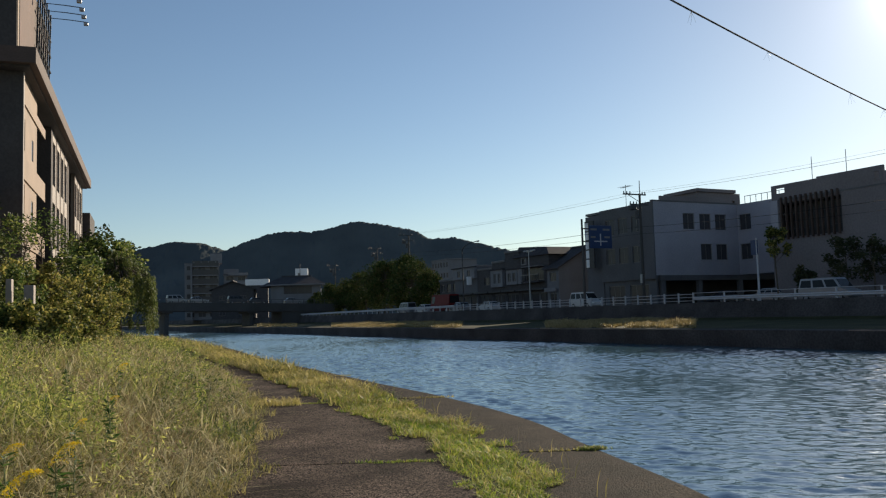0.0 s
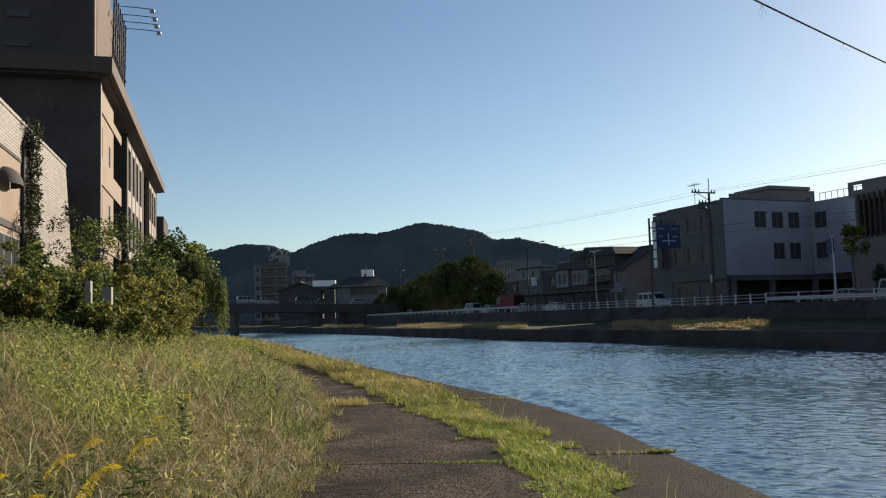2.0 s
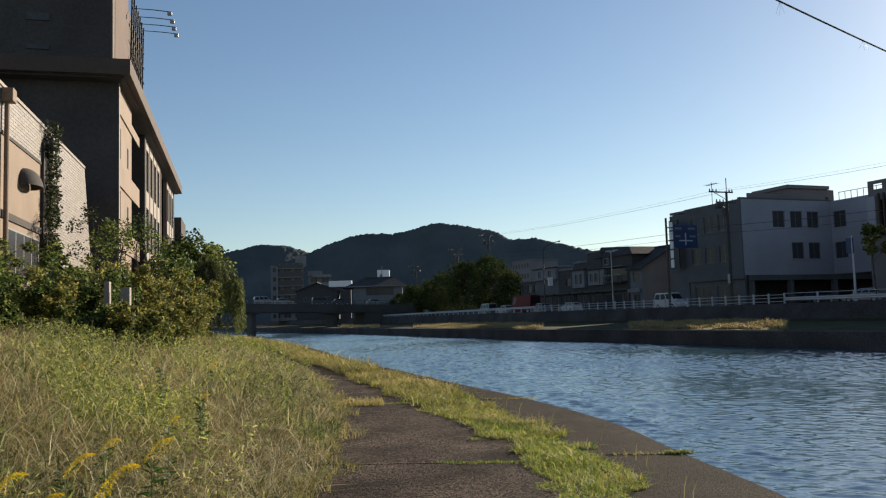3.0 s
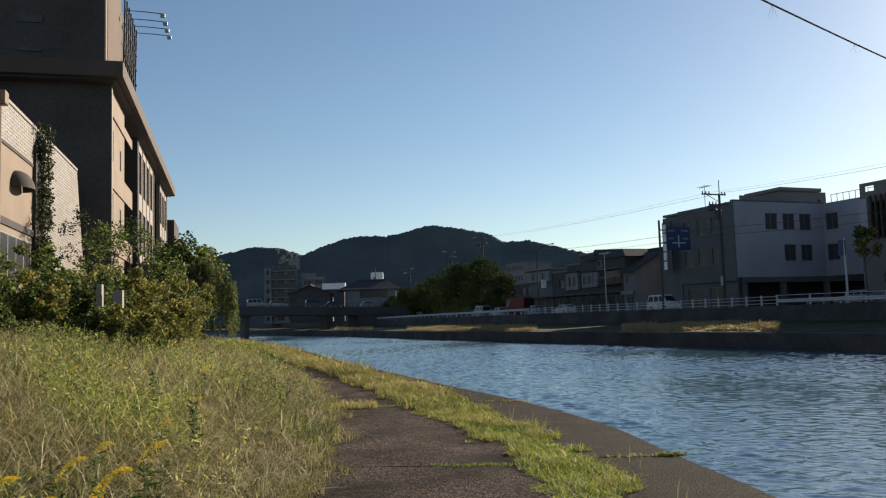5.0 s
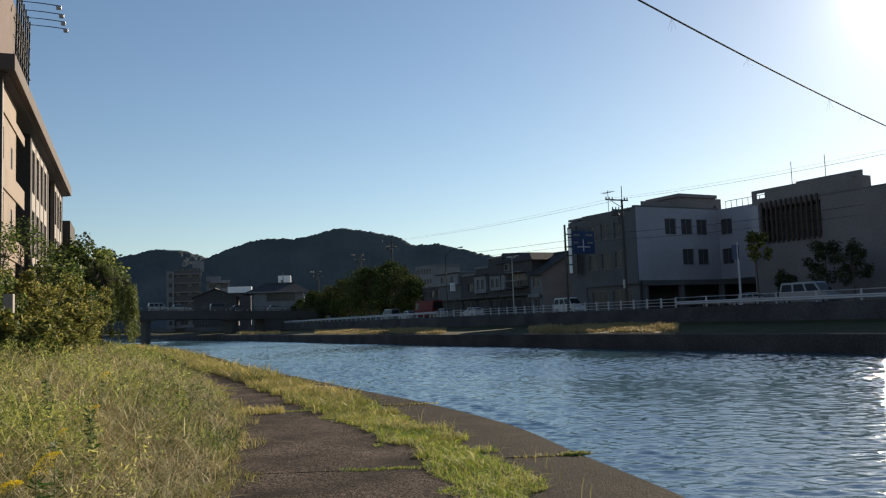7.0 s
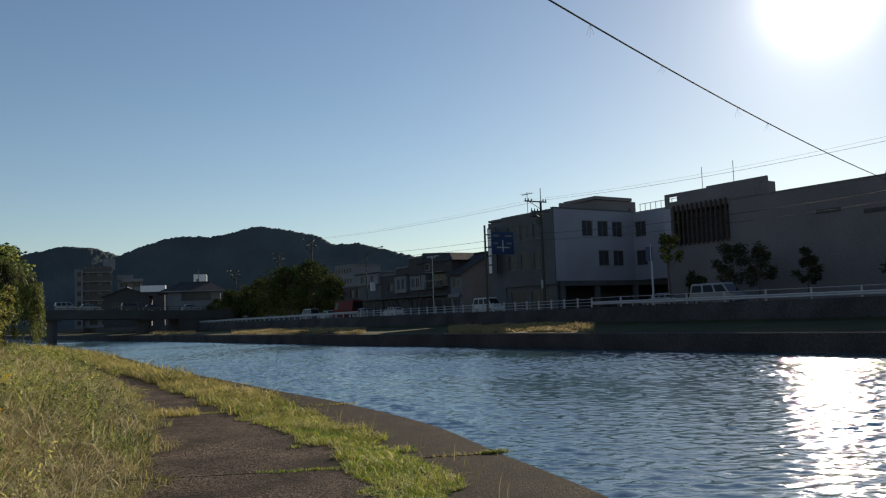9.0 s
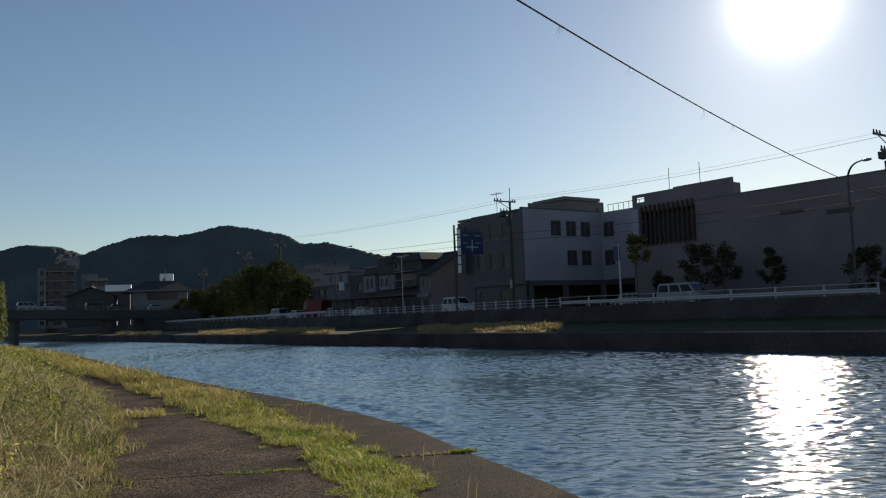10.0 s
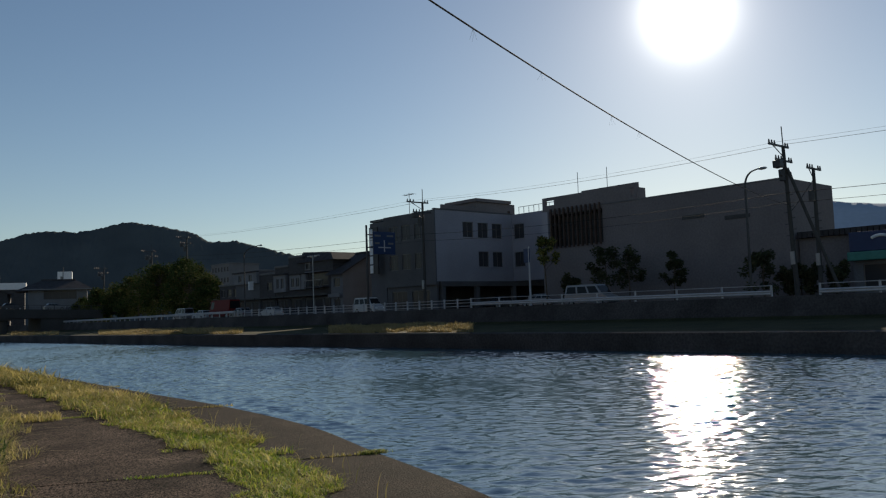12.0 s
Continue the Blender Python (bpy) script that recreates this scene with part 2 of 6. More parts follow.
M_KAWARA = mat("dark_clay_roof_tiles", (0.055, 0.052, 0.055), 0.85, 0.25, 1.0, 14, 0.4, 0.02, spec=0.15)
# plaster likewise tinted blue, as walls in shade look
M_PLASTER = mat("pale_house_plaster", (0.15, 0.152, 0.165), 0.85, 0.12, 0.4, 8, 0.2, 0.01)
M_PANEL = mat("pale_cement_panel", (0.18, 0.18, 0.19), 0.85, 0.12, 0.6, 9, 0.2, 0.01)
M_WOOD = mat("dark_house_boards", (0.05, 0.047, 0.05), 0.8, 0.25, 1.0, 16, 0.3, 0.01, stretch=(1, 1, 5))
M_POLE = mat("concrete_pole", (0.05, 0.048, 0.045), 0.85, 0.15, 1.5, 20, 0.2, 0.005)
M_STEEL = mat("galvanised_steel", (0.32, 0.33, 0.34), 0.45, 0.12, 3, 30, 0.1, 0.002, metal=0.7)
M_DARKSTEEL = mat("dark_steel", (0.06, 0.06, 0.062), 0.55, 0.2, 3, 30, 0.1, 0.002, metal=0.5)
M_WIRE = mat("black_cable", (0.02, 0.02, 0.02), 0.8, 0.2, 5, 40, 0.1, 0.001, spec=0.2)
M_RAILWHITE = mat("white_painted_rail", (0.42, 0.42, 0.44), 0.5, 0.1, 2, 20, 0.1, 0.003)
M_FRAME = mat("window_frame_metal", (0.20, 0.19, 0.18), 0.5, 0.1, 3, 20, 0.05, 0.002, metal=0.4)
M_SIGNBLUE = mat("blue_sign_sheet", (0.008, 0.03, 0.10), 0.4, 0.08, 2, 20, 0.05, 0.001)
M_WHITE = mat("white_sign_paint", (0.75, 0.75, 0.75), 0.5, 0.06, 2, 20, 0.05, 0.001)
M_GREENAWN = mat("green_awning", (0.05, 0.20, 0.17), 0.7, 0.15, 2, 15, 0.1, 0.003)
M_RED = mat("red_vehicle_paint", (0.13, 0.010, 0.010), 0.5, 0.06, 1, 20, 0.0, spec=0.15)
M_CARWHITE = mat("white_vehicle_paint", (0.5, 0.5, 0.5), 0.25, 0.04, 1, 20, 0.0)
M_CARSILVER = mat("silver_vehicle_paint", (0.24, 0.245, 0.26), 0.3, 0.05, 1, 20, 0.0, metal=0.5)
M_CARDARK = mat("dark_vehicle_paint", (0.05, 0.05, 0.06), 0.25, 0.05, 1, 20, 0.0)
M_TYRE = mat("tyre_rubber", (0.02, 0.02, 0.02), 0.9, 0.2, 5, 30, 0.2, 0.003)
M_LAMPGLASS = mat("headlamp_glass", (0.8, 0.8, 0.78), 0.1, 0.05, 3, 20, 0.0)
M_BRIDGE = mat("bridge_concrete", (0.055, 0.053, 0.052), 0.85, 0.2, 0.3, 5, 0.3, 0.01)


# ---------------------------------------------------------------- building helpers
def mesh_of(bm, name, material, smooth=False):
    me = bpy.data.meshes.new(name)
    bm.to_mesh(me)
    bm.free()
    me.materials.append(material)
    if smooth:
        me.polygons.foreach_set("use_smooth", [True] * len(me.polygons))
    return me


def part(name, bm, material, parent, label="", smooth=False):
    """Links a bmesh as one mesh object under a thing or a part."""
    ob = new(name, mesh_of(bm, name, material, smooth))
    ob.parent = parent
    if label:
        ob["label"] = label
    return ob


def solid(name, bm, material, label, category, kind="", m=None, smooth=False, group=""):
    """Links a bmesh as a top-level object."""
    ob = new(name, mesh_of(bm, name, material, smooth))
    if m is not None:
        ob.matrix_world = m
    return tagged(ob, label, category, group, kind)


def thing(name, m, label, category, group="", kind=""):
    ob = new(name)
    ob.empty_display_size = 0.3
    ob.matrix_world = m
    return tagged(ob, label, category, group, kind)


def box(bm, x0, x1, y0, y1, z0, z1, bevel=0.0):
    vs = [bm.verts.new((x, y, z)) for z in (z0, z1) for y in (y0, y1) for x in (x0, x1)]
    fs = [bm.faces.new([vs[i] for i in q]) for q in ((0, 2, 3, 1), (4, 5, 7, 6), (0, 1, 5, 4), (2, 6, 7, 3), (0, 4, 6, 2), (1, 3, 7, 5))]
    if bevel:
        es = {e for f in fs for e in f.edges}
        bmesh.ops.bevel(bm, geom=list(es), offset=bevel, segments=2, affect="EDGES", profile=0.6)
    return bm


def boxed(*a, bevel=0.0):
    return box(bmesh.new(), *a, bevel=bevel)


def tube(bm, points, radius, sides=8, taper=None):
    """A round bar along points; taper: the end's radius."""
    pts = [Vector(p) for p in points]
    rings = []
    for i, p in enumerate(pts):
        d = (pts[min(i + 1, len(pts) - 1)] - pts[max(i - 1, 0)]).normalized()
        a = d.cross(Vector((0, 0, 1)) if abs(d.z) < 0.9 else Vector((1, 0, 0))).normalized()
        b = d.cross(a)
        r = radius if taper is None else radius + (taper - radius) * i / (len(pts) - 1)
        rings.append([bm.verts.new(p + (a * math.cos(2 * math.pi * k / sides) + b * math.sin(2 * math.pi * k / sides)) * r) for k in range(sides)])
    # keep rings aligned
    for i in range(1, len(rings)):
        best = min(range(sides), key=lambda o: (rings[i][o].co - rings[i - 1][0].co).length)
        rings[i] = rings[i][best:] + rings[i][:best]
        if (rings[i][1].co - rings[i - 1][1].co).length > (rings[i][-1].co - rings[i - 1][1].co).length:
            rings[i] = [rings[i][0]] + rings[i][:0:-1]
        for k in range(sides):
            bm.faces.new((rings[i - 1][k], rings[i - 1][(k + 1) % sides], rings[i][(k + 1) % sides], rings[i][k]))
    bm.faces.new(rings[0][::-1])
    bm.faces.new(rings[-1])
    return bm


def wall_cells(bm, axis, at, thick, a0, a1, z0, z1, holes=()):
    """A wall in the plane axis = at (its outer face), going thick inwards, from a0 to a1 and z0 to z1, with rectangular holes (a0, a1, z0, z1)."""
    ys = sorted({a0, a1, *[h[0] for h in holes], *[h[1] for h in holes]})
    zs = sorted({z0, z1, *[h[2] for h in holes], *[h[3] for h in holes]})
    ny, nz = len(ys) - 1, len(zs) - 1
    def full(j, k):
        if not (0 <= j < ny and 0 <= k < nz):
            return False
        yc, zc = (ys[j] + ys[j + 1]) / 2, (zs[k] + zs[k + 1]) / 2
        return not any(h[0] < yc < h[1] and h[2] < zc < h[3] for h in holes)
    made = {}
    def vert(j, k, side):
        if (j, k, side) not in made:
            d = at + thick * side
            made[j, k, side] = bm.verts.new((d, ys[j], zs[k]) if axis == "x" else (ys[j], d, zs[k]))
        return made[j, k, side]
    for j in range(ny):
        for k in range(nz):
            if not full(j, k):
                continue
            for side in (0, 1):
                bm.faces.new([vert(j, k, side), vert(j + 1, k, side), vert(j + 1, k + 1, side), vert(j, k + 1, side)])
            for dj, dk, p, q in ((-1, 0, (j, k), (j, k + 1)), (1, 0, (j + 1, k), (j + 1, k + 1)), (0, -1, (j, k), (j + 1, k)), (0, 1, (j, k + 1), (j + 1, k + 1))):
                if not full(j + dj, k + dk):
                    bm.faces.new([vert(*p, 0), vert(*q, 0), vert(*q, 1), vert(*p, 1)])
    bmesh.ops.recalc_face_normals(bm, faces=bm.faces[:])
    return bm


def window(parent, axis, at, a0, a1, z0, z1, mullions=1, frame_mat=None, inward=0.12, bar=0.06, transom=None):
    """A window part, its bars in one piece, with a pane under it. inward: signed depth behind the wall's outer face."""
    d0, d1 = at + inward, at + inward * 1.6
    cols = [a0 + (a1 - a0) * i / (mullions + 1) for i in range(mullions + 2)]
    rows = [z0, z1] if not transom else [z0, z0 + (z1 - z0) * transom, z1]
    lights = []
    for i in range(len(cols) - 1):
        for k in range(len(rows) - 1):
            lights.append((cols[i] + (bar if i == 0 else bar / 2), cols[i + 1] - (bar if i == len(cols) - 2 else bar / 2),
                           rows[k] + (bar if k == 0 else bar / 2), rows[k + 1] - (bar if k == len(rows) - 2 else bar / 2)))
    w = part("window", wall_cells(bmesh.new(), axis, d0, d1 - d0, a0, a1, z0, z1, lights), frame_mat or M_FRAME, parent)
    mid = (d0 + d1) / 2
    g = boxed(mid - 0.01, mid + 0.01, a0 + 0.02, a1 - 0.02, z0 + 0.02, z1 - 0.02) if axis == "x" else boxed(a0 + 0.02, a1 - 0.02, mid - 0.01, mid + 0.01, z0 + 0.02, z1 - 0.02)
    part("pane", g, M_GLASS, w)
    return w


def tri_mesh(name, verts, tris, material):
    """A mesh straight from arrays of points and triangles."""
    me = bpy.data.meshes.new(name)
    me.vertices.add(len(verts))
    me.vertices.foreach_set("co", np.asarray(verts, np.float32).ravel())
    tris = np.asarray(tris, np.int32)
    me.loops.add(tris.size)
    me.loops.foreach_set("vertex_index", tris.ravel())
    me.polygons.add(len(tris))
    me.polygons.foreach_set("loop_start", np.arange(0, tris.size, 3, dtype=np.int32))
    me.polygons.foreach_set("loop_total", np.full(len(tris), 3, np.int32))
    me.materials.append(material)
    me.update(calc_edges=True)
    me.validate()
    return me


rng = np.random.default_rng(7)


def blades(base, height, width, bend, heading=None):
    """Curved grass blades, five triangles each: arrays of feet (n, 3), heights, widths and how far the tips bend over."""
    n = len(base)
    a = rng.uniform(0, 2 * np.pi, n) if heading is None else heading + rng.normal(0, 0.7, n)
    lean = np.stack([np.cos(a), np.sin(a), np.zeros(n)], 1) * (bend * height)[:, None]
    f = a + np.pi / 2 + rng.normal(0, 0.5, n)
    side = np.stack([np.cos(f), np.sin(f), np.zeros(n)], 1) * (width / 2)[:, None]
    rows = []
    for u, k in ((0.0, 0.9), (0.45, 1.0), (0.78, 0.7)):
        p = base + lean * u * u
        p = p + np.stack([np.zeros(n), np.zeros(n), height * (u - 0.38 * np.minimum(bend, 1.6) * u * u)], 1)
        rows += [p - side * k, p + side * k]
    tip = base + lean + np.stack([np.zeros(n), np.zeros(n), height * (1 - 0.38 * np.minimum(bend, 1.6))], 1)
    v = np.stack(rows + [tip], 1).reshape(-1, 3)
    k = (np.arange(n) * 7)[:, None, None]
    t = (np.array([[0, 1, 3], [0, 3, 2], [2, 3, 5], [2, 5, 4], [4, 5, 6]])[None] + k).reshape(-1, 3)
    return v, t


def leaf_cloud(centres, spread, count, size, droop=0.0, flat=0.6, wide=0.28):
    """Leaves, two triangles each, scattered round the given centres."""
    c = np.asarray(centres, float)
    idx = rng.integers(0, len(c), count)
    off = rng.normal(0, 1, (count, 3))
    off /= np.maximum(np.linalg.norm(off, axis=1, keepdims=True), 1e-6)
    off *= rng.uniform(0.2, 1, (count, 1)) ** 0.5
    spread = np.asarray(spread, float)
    p = c[idx] + off * (spread[idx][:, None] if spread.ndim else spread)
    d = rng.normal(0, 1, (count, 3))
    d[:, 2] = d[:, 2] * flat - droop
    d /= np.linalg.norm(d, axis=1, keepdims=True)
    e = np.cross(d, rng.normal(0, 1, (count, 3)))
    e /= np.maximum(np.linalg.norm(e, axis=1, keepdims=True), 1e-6)
    s = size * rng.uniform(0.6, 1.4, (count, 1))
    v = np.stack([p, p + d * s * 0.5 + e * s * wide, p + d * s, p + d * s * 0.5 - e * s * wide], 1).reshape(-1, 3)
    k = (np.arange(count) * 4)[:, None, None]
    t = (np.array([[0, 1, 2], [0, 2, 3]])[None] + k).reshape(-1, 3)
    return v, t


def river(w, s, z=0.0, turn=0.0):
    """A pose in the river's frame: w metres across from the viewpoint, s metres along, local x across and local y along."""
    a = radians(RIVER)
    return pose(w * math.cos(a) - s * math.sin(a), w * math.sin(a) + s * math.cos(a), z, 0, 0, RIVER + turn)


RIVER0 = river(0, 0)

# ---------------------------------------------------------------- the near bank
# along y: the bank's edge, the verge's outer and inner sides, and the path's far side
BANK_Y = (-60, -20, 0, 7.4, 9.8, 12, 15.2, 20, 25.5, 34, 44, 58, 90, 180, 270)
EDGE = (-8, 1.2, 2.5, 2.14, 1.68, 1.3, 0.3, -1.7, -3.95, -7.5, -11.0, -17.0, -32, -78, -125)
VERGE_OUT = (-9, 0.2, 1.55, 1.08, 0.83, 0.24, -0.69, -2.28, -4.6, -8.3, -12.0, -18.1, -33.2, -79.5, -126.5)
VERGE_IN = (-10, -0.6, 0.85, 0.27, -0.34, -0.95, -2.1, -3.85, -6.0, -9.6, -13.3, -19.2, -34.5, -81, -128)
PATH_LEFT = (-12.5, -3.0, -1.75, -2.06, -2.45, -2.85, -3.6, -5.1, -6.95, -10.3, -14.0, -19.9, -35.5, -82, -129)


def smooth_line(xs):
    """A smooth curve through BANK_Y and xs."""
    ky, kx = np.array(BANK_Y, float), np.array(xs, float)
    m = np.gradient(kx, ky)
    def at(y):
        y = np.clip(np.asarray(y, float), ky[0], ky[-1] - 1e-6)
        i = np.clip(np.searchsorted(ky, y, side="right") - 1, 0, len(ky) - 2)
        h = ky[i + 1] - ky[i]
        u = (y - ky[i]) / h
        return ((2 * u**3 - 3 * u**2 + 1) * kx[i] + (u**3 - 2 * u**2 + u) * h * m[i] + (-2 * u**3 + 3 * u**2) * kx[i + 1] + (u**3 - u**2) * h * m[i + 1])
    return at


edge_x, out_x, in_x, left_x = (smooth_line(v) for v in (EDGE, VERGE_OUT, VERGE_IN, PATH_LEFT))


def ground_z(x, y):
    """The height of the near ground: level by the path, rising a little through the weeds."""
    d = np.maximum(left_x(y) - x, 0)
    u = np.clip(d / 6.5, 0, 1)
    return 0.95 * u * u * (3 - 2 * u)


ys = np.concatenate([np.linspace(-60, -6, 14), np.linspace(-5, 40, 91), np.linspace(42, 110, 35), np.linspace(115, 270, 32)])
offs = np.concatenate([np.linspace(0, 14, 57), np.linspace(16, 60, 23), np.geomspace(66, 2500, 20)])
gx = edge_x(ys)[:, None] - 0.02 - offs[None, :]
gy = np.repeat(ys[:, None], len(offs), 1)
gz = ground_z(gx, gy) - 0.012
gz += np.array([[noise.noise((a * 0.6, b * 0.6, 3)) for a, b in zip(ra, rb)] for ra, rb in zip(gx, gy)]) * 0.05 * np.clip((left_x(gy) - gx), 0, 1)
nr, nc = gx.shape
q = (np.arange(nr - 1)[:, None] * nc + np.arange(nc - 1)[None]).ravel()
tris = np.concatenate([np.stack([q, q + nc, q + 1], 1), np.stack([q + 1, q + nc, q + nc + 1], 1)])
me = tri_mesh("ground", np.stack([gx, gy, gz], 2).reshape(-1, 3), tris[:, ::-1], M_SOIL)
tagged(new("ground", me), "dry earth with plant litter under tall weeds", "ground", kind="structure")


def ribbon(y0, y1, fa, fb, z0, z1, step=0.5):
    """A slab between two edge curves, from y0 to y1, with rounded upper edges."""
    n = max(2, int((y1 - y0) / step) + 1)
    yy = np.linspace(y0, y1, n)
    bm = bmesh.new()
    rows = []
    r = 0.01
    for i, y in enumerate(yy):
        a, b = float(fa(y)), float(fb(y))
        prof = ((a, z0), (a, z1 - r), (a + r, z1), (b - r, z1), (b, z1 - r), (b, z0))
        yo = y + (r if i == 0 else -r if i == n - 1 else 0)
        rows.append([bm.verts.new((x, yo if z == z1 else y, z)) for x, z in prof])
    for a, b in zip(rows, rows[1:]):
        for k in range(5):
            bm.faces.new((a[k], a[k + 1], b[k + 1], b[k]))
    bm.faces.new(rows[0][::-1])
    bm.faces.new(rows[-1])
    bmesh.ops.recalc_face_normals(bm, faces=bm.faces[:])
    return bm


pavement = thing("pavement", pose(0, 0, 0), "worn brown-grey asphalt riverside path in long slabs", "path", kind="structure")
joints = [-22, -15.7, -9.4, -3.1, 3.05, 9.2, 15.6, 22.0, 28.4, 34.8, 41.2, 47.6, 54, 62, 72, 84, 98, 120, 150, 185]
for a, b in zip(joints, joints[1:]):
    part("slab", ribbon(a + 0.003, b - 0.003, left_x, lambda y: in_x(y) + 0.35, -0.15, rng.uniform(-0.001, 0.001)), M_PATH, pavement)
coping = thing("coping", pose(0, 0, 0), "weathered brown concrete coping along the river's edge", "coping", kind="structure")
for a, b in zip(joints, joints[1:]):
    part("slab", ribbon(a + 0.4, b + 0.36, lambda y: out_x(y) - 0.25, edge_x, -0.2, 0.006 + rng.uniform(-0.004, 0.006)), M_CAP, coping)

bm = bmesh.new()
rows = []
for y in np.linspace(-60, 270, 240):
    e = float(edge_x(y))
    rows.append([bm.verts.new(p) for p in ((e - 0.01, y, 0.0), (e + 0.02, y, -0.4), (e + 0.3, y, -3.2))])
for a, b in zip(rows, rows[1:]):
    for k in range(2):
        bm.faces.new((a[k], a[k + 1], b[k + 1], b[k]))
bmesh.ops.recalc_face_normals(bm, faces=bm.faces[:])
solid("wall_near_bank", bm, M_BANKWALL, "stained concrete river wall under the path's coping", "river wall", "structure")

# ---------------------------------------------------------------- the river
# waves: many short crests running before a light wind, livelier in some patches than in others
WATER_Z = -1.2
W0, W1, S0, S1 = 2.4, 42.75, -4.8, 200.0
nw, ns = 560, 1400
gw = np.linspace(W0, W1, nw)[None, :].repeat(ns, 0)
u = np.linspace(0, 1, ns)
gs = (S0 + (S1 - S0) * (0.32 * u + 0.68 * u * u))[:, None].repeat(nw, 1)
gz = np.zeros_like(gw)
wave_rng = np.random.default_rng(3)
for length in np.geomspace(0.22, 0.75, 72):
    head = radians(56) + wave_rng.normal(0, 0.5)
    k = 2 * np.pi / length
    slope = 0.0255 * (0.7 + 0.6 * wave_rng.random())
    gz += slope / k * np.sin(k * (gw * math.cos(head) + gs * math.sin(head)) + wave_rng.uniform(0, 6.28))
patch = np.array([[noise.noise((w * 0.07, s * 0.045, 4)) for w in gw[0, ::10]] for s in gs[::10, 0]])
patch = np.kron(patch, np.ones((10, 10)))[:ns, :nw]
ker = np.ones(21) / 21
patch = np.apply_along_axis(lambda r: np.convolve(np.pad(r, 10, mode="edge"), ker, mode="valid"), 1, patch)
patch = np.apply_along_axis(lambda r: np.convolve(np.pad(r, 10, mode="edge"), ker, mode="valid"), 0, patch)
fade = np.clip((S1 - gs) / 12, 0, 1) * np.clip((gs - S0) / 4, 0, 1) * np.clip((gw - W0) / 1.5, 0, 1)
gz = gz * np.clip(0.95 + 1.3 * patch, 0.45, 1.7) * fade + WATER_Z
q = (np.arange(ns - 1)[:, None] * nw + np.arange(nw - 1)[None]).ravel()
tris = np.concatenate([np.stack([q, q + 1, q + nw], 1), np.stack([q + 1, q + nw + 1, q + nw], 1)])
far_pts = [(W0, S1, WATER_Z), (W1, S1, WATER_Z), (W1, 1400, WATER_Z), (-190, 1400, WATER_Z), (-190, S1, WATER_Z), (W0, S0, WATER_Z), (W1, S0, WATER_Z), (W1, -400, WATER_Z), (-190, -400, WATER_Z), (-190, S0, WATER_Z)]
k = gw.size
far_tris = [(k, k + 1, k + 2), (k, k + 2, k + 3), (k, k + 3, k + 4), (k + 5, k + 7, k + 6), (k + 5, k + 8, k + 7), (k + 5, k + 9, k + 8), (k + 4, k + 9, k + 5), (k + 4, k + 5, k)]
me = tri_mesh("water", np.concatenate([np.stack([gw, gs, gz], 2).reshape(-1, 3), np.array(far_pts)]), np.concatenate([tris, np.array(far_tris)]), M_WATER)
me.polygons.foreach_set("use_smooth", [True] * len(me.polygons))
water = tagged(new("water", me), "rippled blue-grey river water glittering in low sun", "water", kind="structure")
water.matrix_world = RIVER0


# ---------------------------------------------------------------- the far bank
def strip(profile, s0, s1, step=6.0):
    """A long strip along the river from (w, z) corners."""
    bm = bmesh.new()
    n = max(2, int((s1 - s0) / step) + 1)
    rows = [[bm.verts.new((w, s, z)) for w, z in profile] for s in np.linspace(s0, s1, n)]
    for a, b in zip(rows, rows[1:]):
        for k in range(len(profile) - 1):
            bm.faces.new((a[k], a[k + 1], b[k + 1], b[k]))
    bmesh.ops.recalc_face_normals(bm, faces=bm.faces[:])
    return bm


ROAD_Z = 1.65
BERM = ((42.75, -0.01), (43.9, 0.06), (50.0, 0.14), (56.6, 0.25), (57.4, 0.45))
solid("wall_far_lower", strip(((42.6, -3.2), (42.4, -0.08), (42.75, -0.01)), -200, 560), M_BANKWALL, "low dark stone river wall at the waterline", "river wall", "structure", RIVER0)
solid("ledge_kerb", strip(((42.38, -0.09), (42.35, 0.02), (42.6, 0.03), (42.6, -0.06)), 44, 63, 1.0), M_LEDGE, "thin pale concrete lip on the low river wall", "kerb", "structure", RIVER0)
solid("berm", strip(BERM, -200, 560, 3), M_BERM, "broad grassy terrace below the road wall", "berm", "structure", RIVER0)
solid("wall_far_upper", strip(((57.4, 0.40), (57.9, ROAD_Z + 0.22), (58.3, ROAD_Z + 0.22), (58.3, ROAD_Z)), -200, 560), M_BANKWALL, "dark retaining wall that carries the road", "retaining wall", "structure", RIVER0)
solid("road", strip(((58.3, ROAD_Z), (63.4, ROAD_Z)), -200, 560, 20), M_ROAD, "asphalt road along the far bank", "road", "structure", RIVER0)
solid("pavement_far", strip(((63.4, ROAD_Z - 0.1), (63.4, ROAD_Z + 0.14), (68.6, ROAD_Z + 0.14)), -200, 560, 20), M_GREYWALL, "grey concrete pavement with a kerb", "pavement", "structure", RIVER0)
solid("ground_far", strip(((68.6, ROAD_Z + 0.1), (160, ROAD_Z + 0.1), (700, ROAD_Z), (2600, ROAD_Z)), -900, 2600, 50), M_FARLAND, "level town ground beyond the road", "ground", "structure", RIVER0)

# upstream the valley floor closes the river behind the bridge
bm = boxed(-130, 56, 420, 1500, -3, 0.8)
solid("ground_upstream", bm, M_BERM, "grassy bank where the river bends away", "bank", "structure", RIVER0)

# ---------------------------------------------------------------- hills
HILL_AZ = (-16, -11, -7, -4.1, -2.6, -0.9, 0.7, 2.2, 4.5, 5.8, 7.7, 8.9, 10.4, 11.6, 13.1, 14.6, 16.2, 18.1, 20.3, 24, 32, 42)
